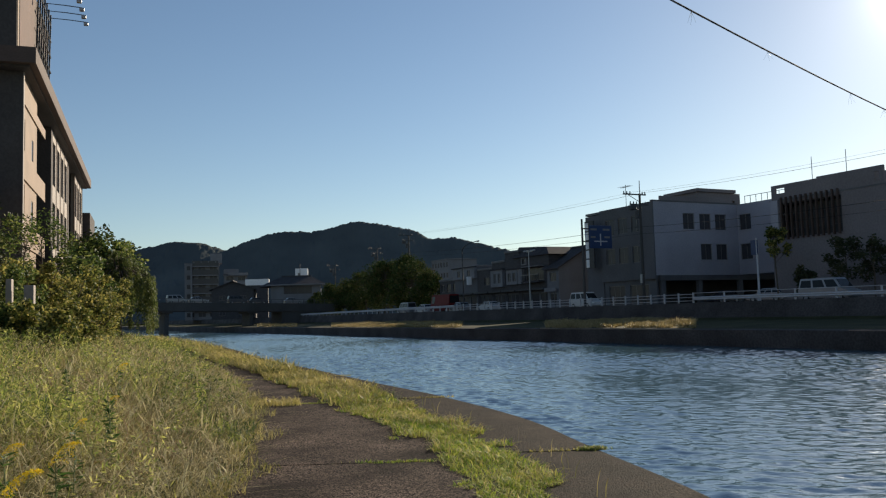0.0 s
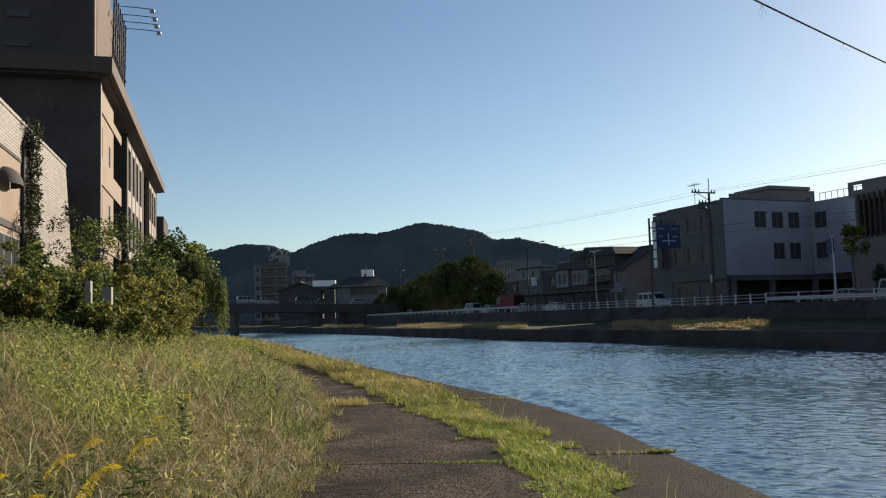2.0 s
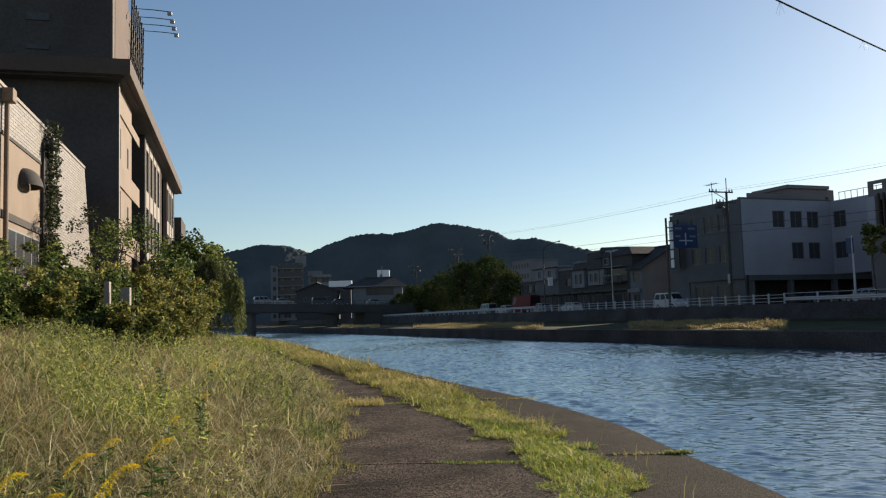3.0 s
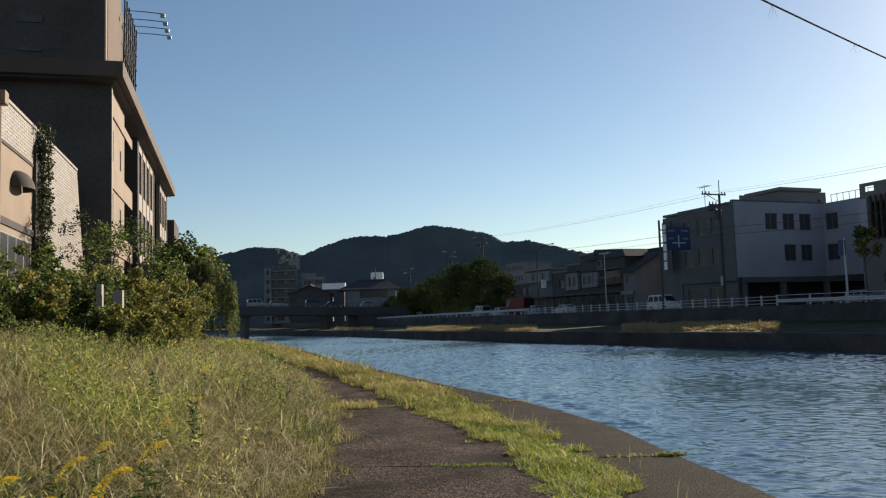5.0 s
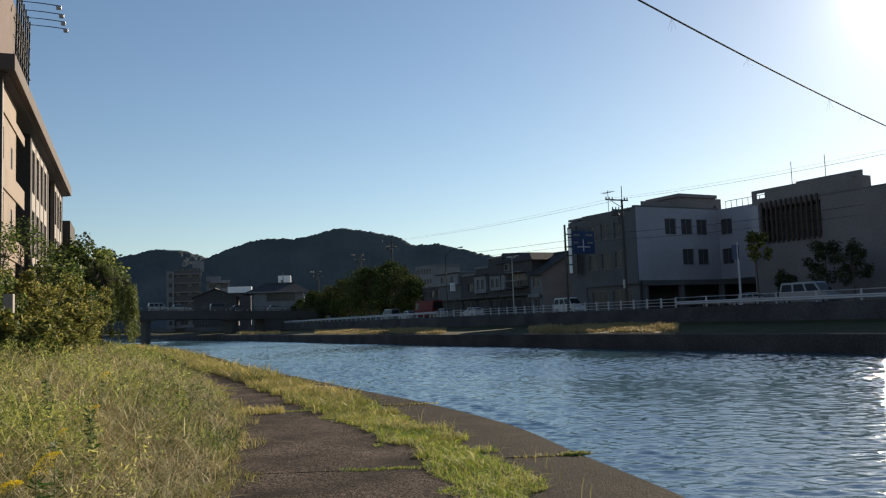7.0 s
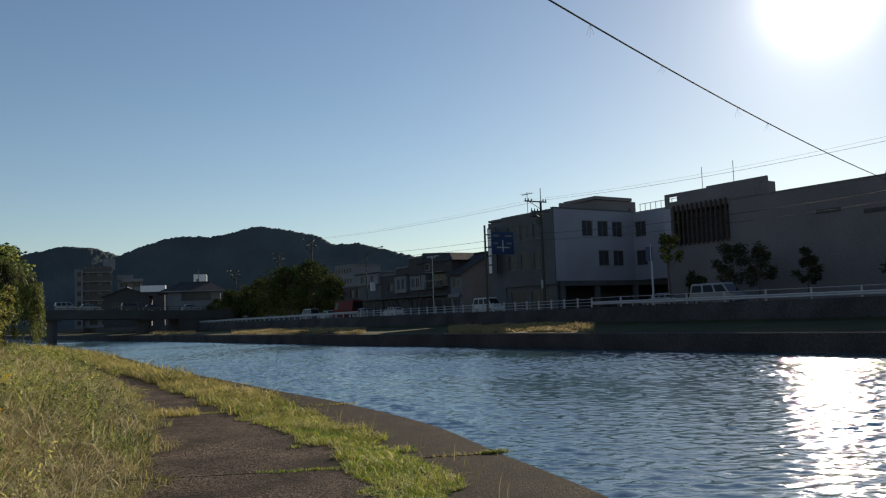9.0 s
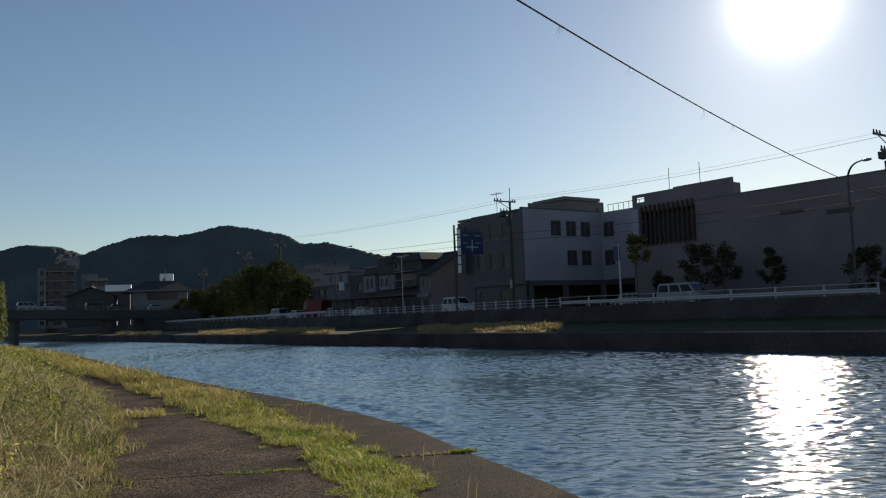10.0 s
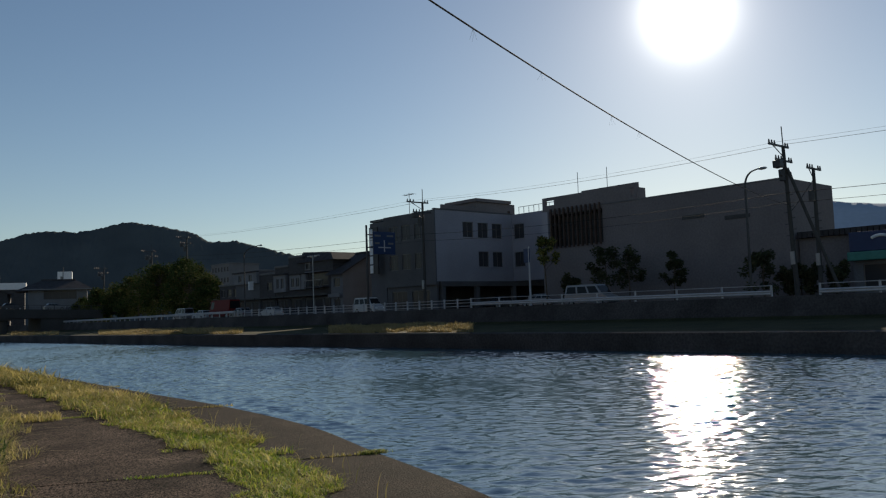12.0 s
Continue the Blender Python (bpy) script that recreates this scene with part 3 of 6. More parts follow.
HILL_EL = (2.2, 3.0, 3.7, 4.2, 4.65, 5.1, 5.05, 5.75, 6.2, 6.4, 5.9, 5.65, 5.75, 5.6, 5.15, 4.5, 5.05, 5.1, 4.5, 4.0, 3.6, 2.0)


def hill_mesh(az, el, near, ridge, back, rough, n_az=520, n_r=46):
    az_f = np.linspace(az[0], az[-1], n_az)
    k = np.interp(az_f, az, el)
    k = np.convolve(np.pad(k, 4, mode="edge"), np.ones(9) / 9, mode="valid")
    rad = np.concatenate([np.linspace(near, ridge, n_r - 10), np.linspace(ridge, back, 11)[1:]])
    v = np.zeros((n_az, n_r, 3))
    for i, (a, e) in enumerate(zip(az_f, k)):
        top = ridge * math.tan(radians(e))
        for j, r in enumerate(rad):
            u = (r - near) / (ridge - near)
            h = top * (u ** 1.5 if u < 1 else max(0.0, 1 - (r - ridge) / (back - ridge)) ** 1.2)
            x, y = -math.sin(radians(a)) * r, math.cos(radians(a)) * r
            spur = noise.noise((x * 0.004, y * 0.004, 1)) * 10 * min(u, 1) * max(0.0, 1 - u)
            crowns = (abs(noise.noise((x * 0.07, y * 0.07, 5))) * 0.9 + abs(noise.noise((x * 0.16, y * 0.16, 9))) * 0.8) * rough * min(1, 3 * u)
            v[i, j] = (x, y, max(0.0, h + spur) + crowns + 0.5)
    q = (np.arange(n_az - 1)[:, None] * n_r + np.arange(n_r - 1)[None]).ravel()
    t = np.concatenate([np.stack([q, q + n_r, q + 1], 1), np.stack([q + 1, q + n_r, q + n_r + 1], 1)])
    return v.reshape(-1, 3), t


# front slope steepened so the hillside stays out of the sun
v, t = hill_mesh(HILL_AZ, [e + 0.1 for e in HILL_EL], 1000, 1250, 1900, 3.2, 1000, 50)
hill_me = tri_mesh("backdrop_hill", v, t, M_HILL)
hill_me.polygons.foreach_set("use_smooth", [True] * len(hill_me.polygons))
tagged(new("backdrop_hill", hill_me), "wooded hills greyed for haze, with an uneven tree line", "hill", kind="structure")
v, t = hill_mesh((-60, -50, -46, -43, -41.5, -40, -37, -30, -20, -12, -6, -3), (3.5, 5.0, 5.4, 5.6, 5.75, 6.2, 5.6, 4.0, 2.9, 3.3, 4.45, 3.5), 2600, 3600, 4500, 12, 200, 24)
tagged(new("backdrop_far_ridge", tri_mesh("backdrop_far_ridge", v, t, M_HILL_FAR)), "distant mountain ridge coloured pale blue-grey for haze", "mountain", kind="structure")


# ---------------------------------------------------------------- the brown building on the near bank
HALL = pose(-20.5, 41.8, 0, 0, 0, 19.394)      # local x to the river, local y along the front
hall = thing("apartment_block", HALL, "dark brown concrete block with deep eaves and lit tan bays", "building")
FX = -0.75                                     # the front wall's plane
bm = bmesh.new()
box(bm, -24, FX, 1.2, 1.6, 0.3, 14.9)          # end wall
part("end_wall", bm, M_DARKWALL_SHADE, hall, "dark rendered end wall, its shade put into the colour")
part("rear_wall", boxed(-24, -23.6, 1.6, 42, 0.3, 14.9), M_DARKWALL_SHADE, hall)
part("far_wall", boxed(-23.6, FX, 41.6, 42, 0.3, 14.9), M_DARKWALL_SHADE, hall)
bm = boxed(-24.6, 0, -0.1, 42.6, 15.0, 15.85, bevel=0.04)
part("roof", bm, M_BROWN, hall, "brown projecting roof slab")
part("soffit", boxed(-24.2, -0.35, 0.3, 42.2, 14.9, 15.0), M_DARKWALL_SHADE, hall)
# recessed tan bay behind spandrel bands
BAY = [(1.9, 2.5, z, z + 1.7) for z in (10.9, 7.4, 3.9)] + [(5.2, 5.9, z, z + 1.2) for z in (10.9, 7.4, 3.9)]
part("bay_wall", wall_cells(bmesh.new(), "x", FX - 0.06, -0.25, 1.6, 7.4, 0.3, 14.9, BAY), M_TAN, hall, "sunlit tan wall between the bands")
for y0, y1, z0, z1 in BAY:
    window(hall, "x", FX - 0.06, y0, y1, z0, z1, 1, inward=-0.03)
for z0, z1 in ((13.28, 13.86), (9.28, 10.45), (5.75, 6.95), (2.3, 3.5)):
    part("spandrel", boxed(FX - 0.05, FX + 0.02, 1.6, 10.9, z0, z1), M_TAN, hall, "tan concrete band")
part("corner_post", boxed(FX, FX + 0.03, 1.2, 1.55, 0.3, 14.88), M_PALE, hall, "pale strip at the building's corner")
# recess walls coloured dark for the shade inside
part("recess_wall", boxed(-4.2, -3.9, 7.4, 15.3, 0.3, 14.9), M_DARKWALL_SHADE, hall)
part("recess_side", boxed(-3.9, FX - 0.32, 7.15, 7.4, 0.3, 14.9), M_DARKWALL_SHADE, hall)
part("recess_pier", boxed(-3.9, FX, 14.4, 15.3, 0.3, 14.88), M_DARKWALL_SHADE, hall)
# two pale bays with tall windows
for y0, y1 in ((15.3, 26.6), (33.4, 41.6)):
    n = 4 if y0 < 20 else 3
    holes = []
    for i in range(n):
        c = y0 + (y1 - y0) * (i + 0.5) / n
        for z0, z1 in ((11.2, 14.2), (6.9, 10.0), (3.4, 6.2)):
            holes.append((c - 0.85, c + 0.85, z0, z1))
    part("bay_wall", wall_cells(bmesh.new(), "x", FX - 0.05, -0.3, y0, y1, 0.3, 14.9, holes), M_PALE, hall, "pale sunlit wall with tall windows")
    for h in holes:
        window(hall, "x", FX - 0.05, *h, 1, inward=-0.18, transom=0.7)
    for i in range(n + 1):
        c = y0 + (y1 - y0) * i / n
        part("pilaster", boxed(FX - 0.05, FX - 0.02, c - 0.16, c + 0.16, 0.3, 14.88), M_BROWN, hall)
# second recess, its shade again put into the wall colour
part("recess_wall", boxed(-3.0, -2.7, 26.6, 33.4, 0.3, 14.9), M_DARKWALL_SHADE, hall)
part("recess_pier", boxed(-2.7, FX - 0.1, 27.9, 28.6, 0.3, 14.88), M_DARKWALL_SHADE, hall)
part("stair_tower", boxed(-6, -0.1, 42.7, 50.0, 0.3, 12.6, bevel=0.05), M_DARKWALL_SHADE, hall)
# penthouse and its sign frame on the roof
pent = thing("rooftop_tower", HALL @ pose(0, 0, 15.85), "dark brown rooftop tower with ribbed corner", "rooftop tower")
part("body", boxed(-16, -1.2, 2.05, 9.0, 0, 14.0, bevel=0.03), M_DARKWALL_SHADE, pent)
part("corner_strip", boxed(-1.2, -1.17, 2.2, 2.6, 0, 14.0), M_TAN, pent, "pale corner strip")
part("side_panel", boxed(-1.2, -1.18, 3.0, 8.9, 0, 14.0), M_RUST, pent, "brown tiled side panel")
part("sign_wall", boxed(-3.0, -1.25, 9.1, 16.6, 0, 6.3, bevel=0.03), M_BROWN, pent)
for z0, z1 in ((0.98, 1.23), (2.60, 3.03)):
    part("vent", boxed(-5.61, -4.42, 1.98, 2.06, z0, z1, bevel=0.02), M_DARKSTEEL, pent, "narrow louvred vent")
rack = thing("roof_sign_rack", HALL @ pose(0, 0, 15.85), "steel rack with four long lamp arms on the roof's edge", "sign rack")
for i in range(7):
    y = 9.4 + i * 1.1
    bm = bmesh.new()
    tube(bm, ((-1.1, y, 2.0), (-1.0, y, 7.3)), 0.06, 6)
    part("post", bm, M_DARKSTEEL, rack)
for z in (3.2, 4.3, 5.4, 6.5):
    bm = bmesh.new()
    tube(bm, ((-1.0, 9.2, z), (-1.0, 16.2, z)), 0.045, 6)
    part("rail", bm, M_DARKSTEEL, rack)
for y, z in ((9.95, 6.5), (12.16, 6.75), (13.85, 6.85), (16.0, 7.1)):
    bm = bmesh.new()
    tube(bm, ((-1.05, y, z), (0.2, y, z - 0.03), (1.3, y, z - 0.1)), 0.03, 6)
    arm = part("lamp_arm", bm, M_DARKSTEEL, rack)
    bm = boxed(1.12, 1.42, y - 0.13, y + 0.13, z - 0.34, z - 0.12, bevel=0.03)
    part("lamp_head", bm, M_STEEL, arm, "small sign spotlight")

# ---------------------------------------------------------------- the lower tiled wing beside it
wing = thing("tiled_wing", HALL, "two-storey wing clad in small beige tiles with creeper", "building")
WX = -2.0
bm = bmesh.new()
# front wall with a raking far end
pts = ((-26, 0.3), (2.3, 0.3), (-1.7, 9.55), (-26, 9.55))
rows = [[bm.verts.new((x, y, z)) for y, z in pts] for x in (WX, WX - 0.4)]
bm.faces.new(rows[0])
bm.faces.new(rows[1][::-1])
for i in range(4):
    j = (i + 1) % 4
    bm.faces.new((rows[0][i], rows[1][i], rows[1][j], rows[0][j]))
bmesh.ops.recalc_face_normals(bm, faces=bm.faces[:])
part("front_wall", bm, M_TAN, wing)
window(wing, "x", WX, -16.2, -11.7, 3.4, 5.0, 3, inward=0.04)
part("roof", boxed(-14, WX - 0.4, -26, -1.8, 9.2, 9.5), M_ROOF, wing)
part("side_wall", boxed(-14, WX - 0.4, -26, -25.6, 0.3, 9.2), M_TAN, wing)
# tile courses
bm = bmesh.new()
for k in range(52):
    z = 3.0 + k * 0.128
    end = 2.3 - 4.0 * (z + 0.11 - 0.3) / 9.25
    y = (-22 if z > 8.1 else -9.5) - (k % 2) * 0.3
    while y < end - 0.1:
        box(bm, WX + 0.004, WX + 0.02, y, min(y + 0.58, end), z, z + 0.115)
        y += 0.6
part("tile_cladding", bm, M_TILE, wing, "courses of long beige wall tiles")["kind"] = "stuff"
part("drain_channel", boxed(WX, WX + 0.12, -11.2, -9.6, 0.3, 8.9), M_DARKWALL_SHADE, wing, "dark raised strip for the drain channel")
part("rain_hopper", boxed(WX + 0.1, WX + 0.42, -10.85, -10.05, 8.45, 9.2, bevel=0.1), M_DARKSTEEL, wing, "dark rain hopper")
bm = bmesh.new()
tube(bm, ((WX + 0.16, -16.8, 0.3), (WX + 0.16, -16.8, 5.0), (WX + 0.16, -16.8, 9.0)), 0.08, 10)
down = part("downpipe", bm, M_TAN, wing, "tan painted downpipe")
part("hopper", boxed(WX + 0.02, WX + 0.4, -17.05, -16.55, 9.05, 9.5, bevel=0.05), M_TAN, down)
part("coping", boxed(WX - 0.42, WX + 0.06, -26, -1.75, 9.56, 9.68), M_PALE, wing, "pale coping on the parapet")
bm = bmesh.new()
bmesh.ops.create_uvsphere(bm, u_segments=20, v_segments=12, radius=1.0, matrix=Matrix.Translation((WX + 0.02, -13.75, 6.72)) @ Matrix.Diagonal((0.6, 0.85, 0.68, 1)))
bmesh.ops.delete(bm, geom=[v for v in bm.verts if v.co.z < 6.719 or v.co.x < WX], context="VERTS")
part("vent_hood", bm, M_DARKWALL_SHADE, wing, "dark domed vent hood", True)
# thin dark strips stand for the shadow lines along the wall
part("ledge", boxed(WX, WX + 0.04, -22, -11.2, 8.0, 8.12), M_DARKWALL_SHADE, wing)
part("lower_ledge", boxed(WX, WX + 0.06, -22, -11.2, 5.25, 5.5), M_DARKWALL_SHADE, wing)

creeper = thing("creeper", HALL @ pose(WX, 0, 0), "dark ivy climbing the drain channel of the tiled wing", "creeper")
bm = bmesh.new()
for k in range(4):
    tube(bm, [(0.16, -10.3 + 0.25 * math.sin(z * 1.3 + k * 2) + 0.1 * k, z) for z in np.linspace(0.4, 9.6 - k * 0.9, 14)], 0.03, 5, 0.012)
part("stem", bm, M_BARK, creeper)
cs = [(0.3, -10.4 + rng.normal(0, 0.34), z) for z in np.concatenate([rng.uniform(1.5, 9.9, 90), rng.uniform(1.0, 5.0, 60)])]
cr = new("foliage", tri_mesh("foliage", *leaf_cloud(cs, 0.3, 9500, 0.12), M_LEAF_IVY_SHADE))
cr.parent = creeper
# ---------------------------------------------------------------- bridge
BRIDGE_FALL = 0.0273                # metres down for each metre towards the far bank
bridge = thing("bridge", river(0, 187, 1.47) @ Matrix.Rotation(math.atan(BRIDGE_FALL), 4, "Y"), "concrete road bridge on slim piers across the river", "bridge")
part("deck", boxed(-14, 80, -4.5, 4.5, 4.0, 4.75, bevel=0.05), M_BRIDGE, bridge)
for y in (-4.6, 4.3):
    part("girder", boxed(-14, 66, y, y + 0.35, 3.05, 4.9), M_BRIDGE, bridge)
for w in (10, 28.9, 47):
    part("pier", boxed(w - 0.5, w + 0.5, -3.5, 3.5, -5, 3.6, bevel=0.2), M_BRIDGE, bridge, "square concrete pier standing in the water")
    part("pier_cap", boxed(w - 1.1, w + 1.1, -4.2, 4.2, 2.6, 3.2, bevel=0.08), M_BRIDGE, bridge)
for i in range(34):
    part("rail_post", boxed(-14 + i * 2.5, -13.88 + i * 2.5, -4.5, -4.38, 4.75, 5.75), M_DARKSTEEL, bridge)
for z in (5.15, 5.7):
    part("rail", boxed(-14, 68, -4.47, -4.41, z, z + 0.08), M_DARKSTEEL, bridge)
part("abutment", boxed(53.6, 60, -4.4, 4.4, -0.4, 4.0), M_BRIDGE, bridge)


# ---------------------------------------------------------------- vehicles
def vehicle(name, m, paint, label, category, length=4.3, width=1.7, height=1.5, kind="car"):
    """A road vehicle heading along local +y, standing on z = 0."""
    v = thing(name, m, label, category)
    L, H, W = length / 2, height, width / 2
    if kind == "car":
        body = ((-L, 0.35), (-L, 0.85), (-L + 0.5, 0.98), (L - 1.25, 0.95), (L - 0.1, 0.72), (L, 0.4), (L - 0.1, 0.25), (-L + 0.1, 0.25))
        top = ((-L + 0.35, 0.95), (-L + 0.8, H), (L - 2.0, H), (L - 1.15, 0.94))
    elif kind == "van":
        body = ((-L, 0.35), (-L, 1.05), (L - 0.75, 1.05), (L - 0.1, 0.85), (L, 0.45), (L - 0.1, 0.28), (-L + 0.1, 0.28))
        top = ((-L + 0.02, 1.04), (-L + 0.2, H), (L - 1.45, H), (L - 0.7, 1.04))
    else:
        body = ((-L, 0.5), (-L, 1.3), (L, 1.3), (L, 0.45), (L - 0.1, 0.35), (-L + 0.1, 0.4))
        top = ((-L, 1.3), (-L, H), (L - 0.5, H), (L - 0.02, 1.3))
    def loft(profile, w0, w1):
        bm = bmesh.new()
        zs = [z for _, z in profile]
        def half(z):
            return w0 + (w1 - w0) * (z - min(zs)) / (max(zs) - min(zs))
        a = [bm.verts.new((-half(z), y, z)) for y, z in profile]
        b = [bm.verts.new((half(z), y, z)) for y, z in profile]
        bm.faces.new(a)
        bm.faces.new(b[::-1])
        for i in range(len(a)):
            j = (i + 1) % len(a)
            bm.faces.new((a[i], b[i], b[j], a[j]))
        bmesh.ops.recalc_face_normals(bm, faces=bm.faces[:])
        bmesh.ops.bevel(bm, geom=bm.edges[:], offset=0.05, segments=2, affect="EDGES")
        return bm
    part("body", loft(body, W, W * 0.97), paint, v)
    cabin = part("cabin", loft(top, W * 0.95, W * 0.8), paint, v)
    (y0, z0), (y1, z1), (y2, z2), (y3, z3) = top
    n = 3 if kind != "truck" else 1
    for side in (-1, 1):
        for i in range(n):
            f0, f1 = (i + 0.08) / n, (i + 0.92) / n
            lo, hi = z0 + (z1 - z0) * 0.15, z1 - (z1 - z0) * 0.18
            if kind == "truck":
                f0, f1 = 0.8, 0.96
            bm = bmesh.new()
            ring = []
            for fy, z in ((f0, lo), (f1, lo), (f1, hi), (f0, hi)):
                u = (z - z0) / (z1 - z0)
                ya, yb = y0 + (y1 - y0) * u + 0.1, y3 + (y2 - y3) * u - 0.1
                w = (W * 0.95 + (W * 0.8 - W * 0.95) * u) + 0.012
                ring.append((side * w, ya + (yb - ya) * fy, z))
            o = [bm.verts.new(p) for p in ring]
            k = [bm.verts.new((p[0] - side * 0.03, p[1], p[2])) for p in ring]
            bm.faces.new(o)
            for a in range(4):
                bm.faces.new((o[a], o[(a + 1) % 4], k[(a + 1) % 4], k[a]))
            bmesh.ops.recalc_face_normals(bm, faces=bm.faces[:])
            part("side_window", bm, M_CARGLASS, cabin)
    for name2, (ya, za), (yb, zb) in (("windscreen", (y3, z3), (y2, z2)), ("rear_window", (y0, z0), (y1, z1))):
        s = 1 if name2 == "windscreen" else -1
        bm = bmesh.new()
        pts = []
        for u in (0.15, 0.85):
            y, z, w = ya + (yb - ya) * u + s * 0.02, za + (zb - za) * u + 0.01, W * (0.95 - 0.15 * u) - 0.1
            pts += [(-w, y, z), (w, y, z)]
        vv = [bm.verts.new(p) for p in pts] + [bm.verts.new((p[0], p[1] - s * 0.03, p[2])) for p in pts]
        for qd in ((0, 1, 3, 2), (0, 4, 5, 1), (1, 5, 7, 3), (3, 7, 6, 2), (2, 6, 4, 0)):
            bm.faces.new([vv[i] for i in qd])
        bmesh.ops.recalc_face_normals(bm, faces=bm.faces[:])
        part(name2, bm, M_CARGLASS, cabin)
    r = 0.31 if kind != "truck" else 0.42
    for y in (-L + 0.85, L - 0.85):
        for side in (-1, 1):
            bm = bmesh.new()
            bmesh.ops.create_cone(bm, cap_ends=True, segments=18, radius1=r, radius2=r, depth=0.2, matrix=Matrix.Translation((side * (W - 0.1), y, r)) @ Matrix.Rotation(radians(90), 4, "Y"))
            tyre = part("wheel", bm, M_TYRE, v)
            bm = bmesh.new()
            bmesh.ops.create_cone(bm, cap_ends=True, segments=14, radius1=r * 0.62, radius2=r * 0.55, depth=0.06, matrix=Matrix.Translation((side * (W + 0.01), y, r)) @ Matrix.Rotation(radians(90 * side), 4, "Y"))
            part("rim", bm, M_STEEL, tyre)
    for side in (-1, 1):
        part("headlight", boxed(side * W * 0.7 - 0.16, side * W * 0.7 + 0.16, L - 0.14, L + 0.015, 0.58, 0.74, bevel=0.02), M_LAMPGLASS, v)
        part("tail_light", boxed(side * W * 0.8 - 0.09, side * W * 0.8 + 0.09, -L - 0.015, -L + 0.1, 0.6, 0.85, bevel=0.02), M_RED, v)
    return v


RZ = ROAD_Z
vehicle("van", river(61.0, 47.2, RZ, 180), M_CARSILVER, "silver minivan on the riverside road", "van", 5.0, 1.8, 1.95, "van")
vehicle("van", river(60.8, 80.5, RZ, 180), M_CARWHITE, "white one-box van on the riverside road", "van", 4.4, 1.7, 1.95, "van")
vehicle("fire_truck", river(61.6, 118.6, RZ), M_RED, "red box-bodied truck in the far traffic", "truck", 6.5, 2.1, 2.9, "truck")
vehicle("car", river(61.4, 104.5, RZ), M_CARWHITE, "white saloon car waiting in traffic", "car", 4.4, 1.7, 1.42)
vehicle("car", river(59.9, 110.5, RZ), M_CARSILVER, "silver car waiting in traffic", "car", 4.2, 1.7, 1.5)
vehicle("car", river(61.5, 126.0, RZ), M_CARWHITE, "white car waiting in traffic", "car", 4.2, 1.7, 1.5)
vehicle("van", river(61.5, 133.0, RZ), M_CARSILVER, "silver van far along the road", "van", 4.6, 1.8, 2.0, "van")
vehicle("car", river(75.0, 66.0, RZ + 0.14, 15), M_CARSILVER, "silver estate car parked under the white building", "car", 4.4, 1.7, 1.5)
vehicle("car", river(75.5, 73.0, RZ + 0.14, 90), M_CARDARK, "dark car parked in the undercroft", "car", 4.2, 1.7, 1.5)
# cars on the bridge take silver and dark paints to stand for shade
for w, y, paint, kind, h, lab in ((31.2, -2, M_CARSILVER, "van", 1.85, "silver van queueing on the bridge"), (35.8, -2, M_CARSILVER, "car", 1.5, "silver car queueing on the bridge"),
                                  (44.2, -2, M_CARDARK, "van", 1.8, "dark van queueing on the bridge"), (48.8, -2, M_CARDARK, "car", 1.45, "dark car queueing on the bridge"),
                                  (25.6, -2, M_CARDARK, "car", 1.5, "dark car queueing on the bridge"), (57.0, -2, M_CARSILVER, "car", 1.5, "silver car leaving the bridge")):
    vehicle("car", river(w, 187 + y, 6.22 - BRIDGE_FALL * w, -90), paint, lab, "car", 4.2, 1.7, h, kind)


# ---------------------------------------------------------------- the white building and the long hall across the river
town = thing("white_office", river(0, 0), "three-storey grey-white building over an open ground floor", "building")
SX = 77.2
A_HOLES = [(73.7, 75.6, 11.1, 13.1), (76.45, 78.35, 11.1, 13.1), (79.1, 81.0, 11.1, 13.1), (76.45, 78.35, 7.3, 9.3), (79.1, 81.0, 7.3, 9.3)]
part("side_wall", wall_cells(bmesh.new(), "y", SX, 0.35, 69.0, 83.0, 5.4, 14.45, A_HOLES), M_WHITEWALL, town, "grey-white rendered side wall")
for h in A_HOLES:
    window(town, "y", SX, *h, 1, inward=0.14)
    part("sill", boxed(h[0] - 0.1, h[1] + 0.1, SX - 0.1, SX + 0.1, h[2] - 0.12, h[2]), M_WHITEWALL, town)
B_HOLES = [(75.0, 76.9, 11.1, 13.1), (75.0, 76.9, 7.3, 9.3)]
part("set_back_wall", wall_cells(bmesh.new(), "x", 83.0, 0.35, 64.9, SX + 0.35, 5.4, 14.45, B_HOLES), M_WHITEWALL, town, "grey-white rendered wall")
for h in B_HOLES:
    window(town, "x", 83.0, *h, 1, inward=0.14)
    part("sill", boxed(82.9, 83.1, h[0] - 0.1, h[1] + 0.1, h[2] - 0.12, h[2]), M_WHITEWALL, town)
F_HOLES = [(79.5 + i * 2.6, 81.3 + i * 2.6, z, z + 2.0) for i in range(3) for z in (11.0, 7.2)]
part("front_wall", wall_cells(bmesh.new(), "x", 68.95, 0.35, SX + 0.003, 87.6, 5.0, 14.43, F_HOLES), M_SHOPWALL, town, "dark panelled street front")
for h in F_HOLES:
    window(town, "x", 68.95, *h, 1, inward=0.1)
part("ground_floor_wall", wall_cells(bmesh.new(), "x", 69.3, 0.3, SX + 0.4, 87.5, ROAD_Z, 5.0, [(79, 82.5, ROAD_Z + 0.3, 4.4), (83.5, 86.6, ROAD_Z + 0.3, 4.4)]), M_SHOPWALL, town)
window(town, "x", 69.3, 79, 82.5, ROAD_Z + 0.3, 4.4, 2, inward=0.1)
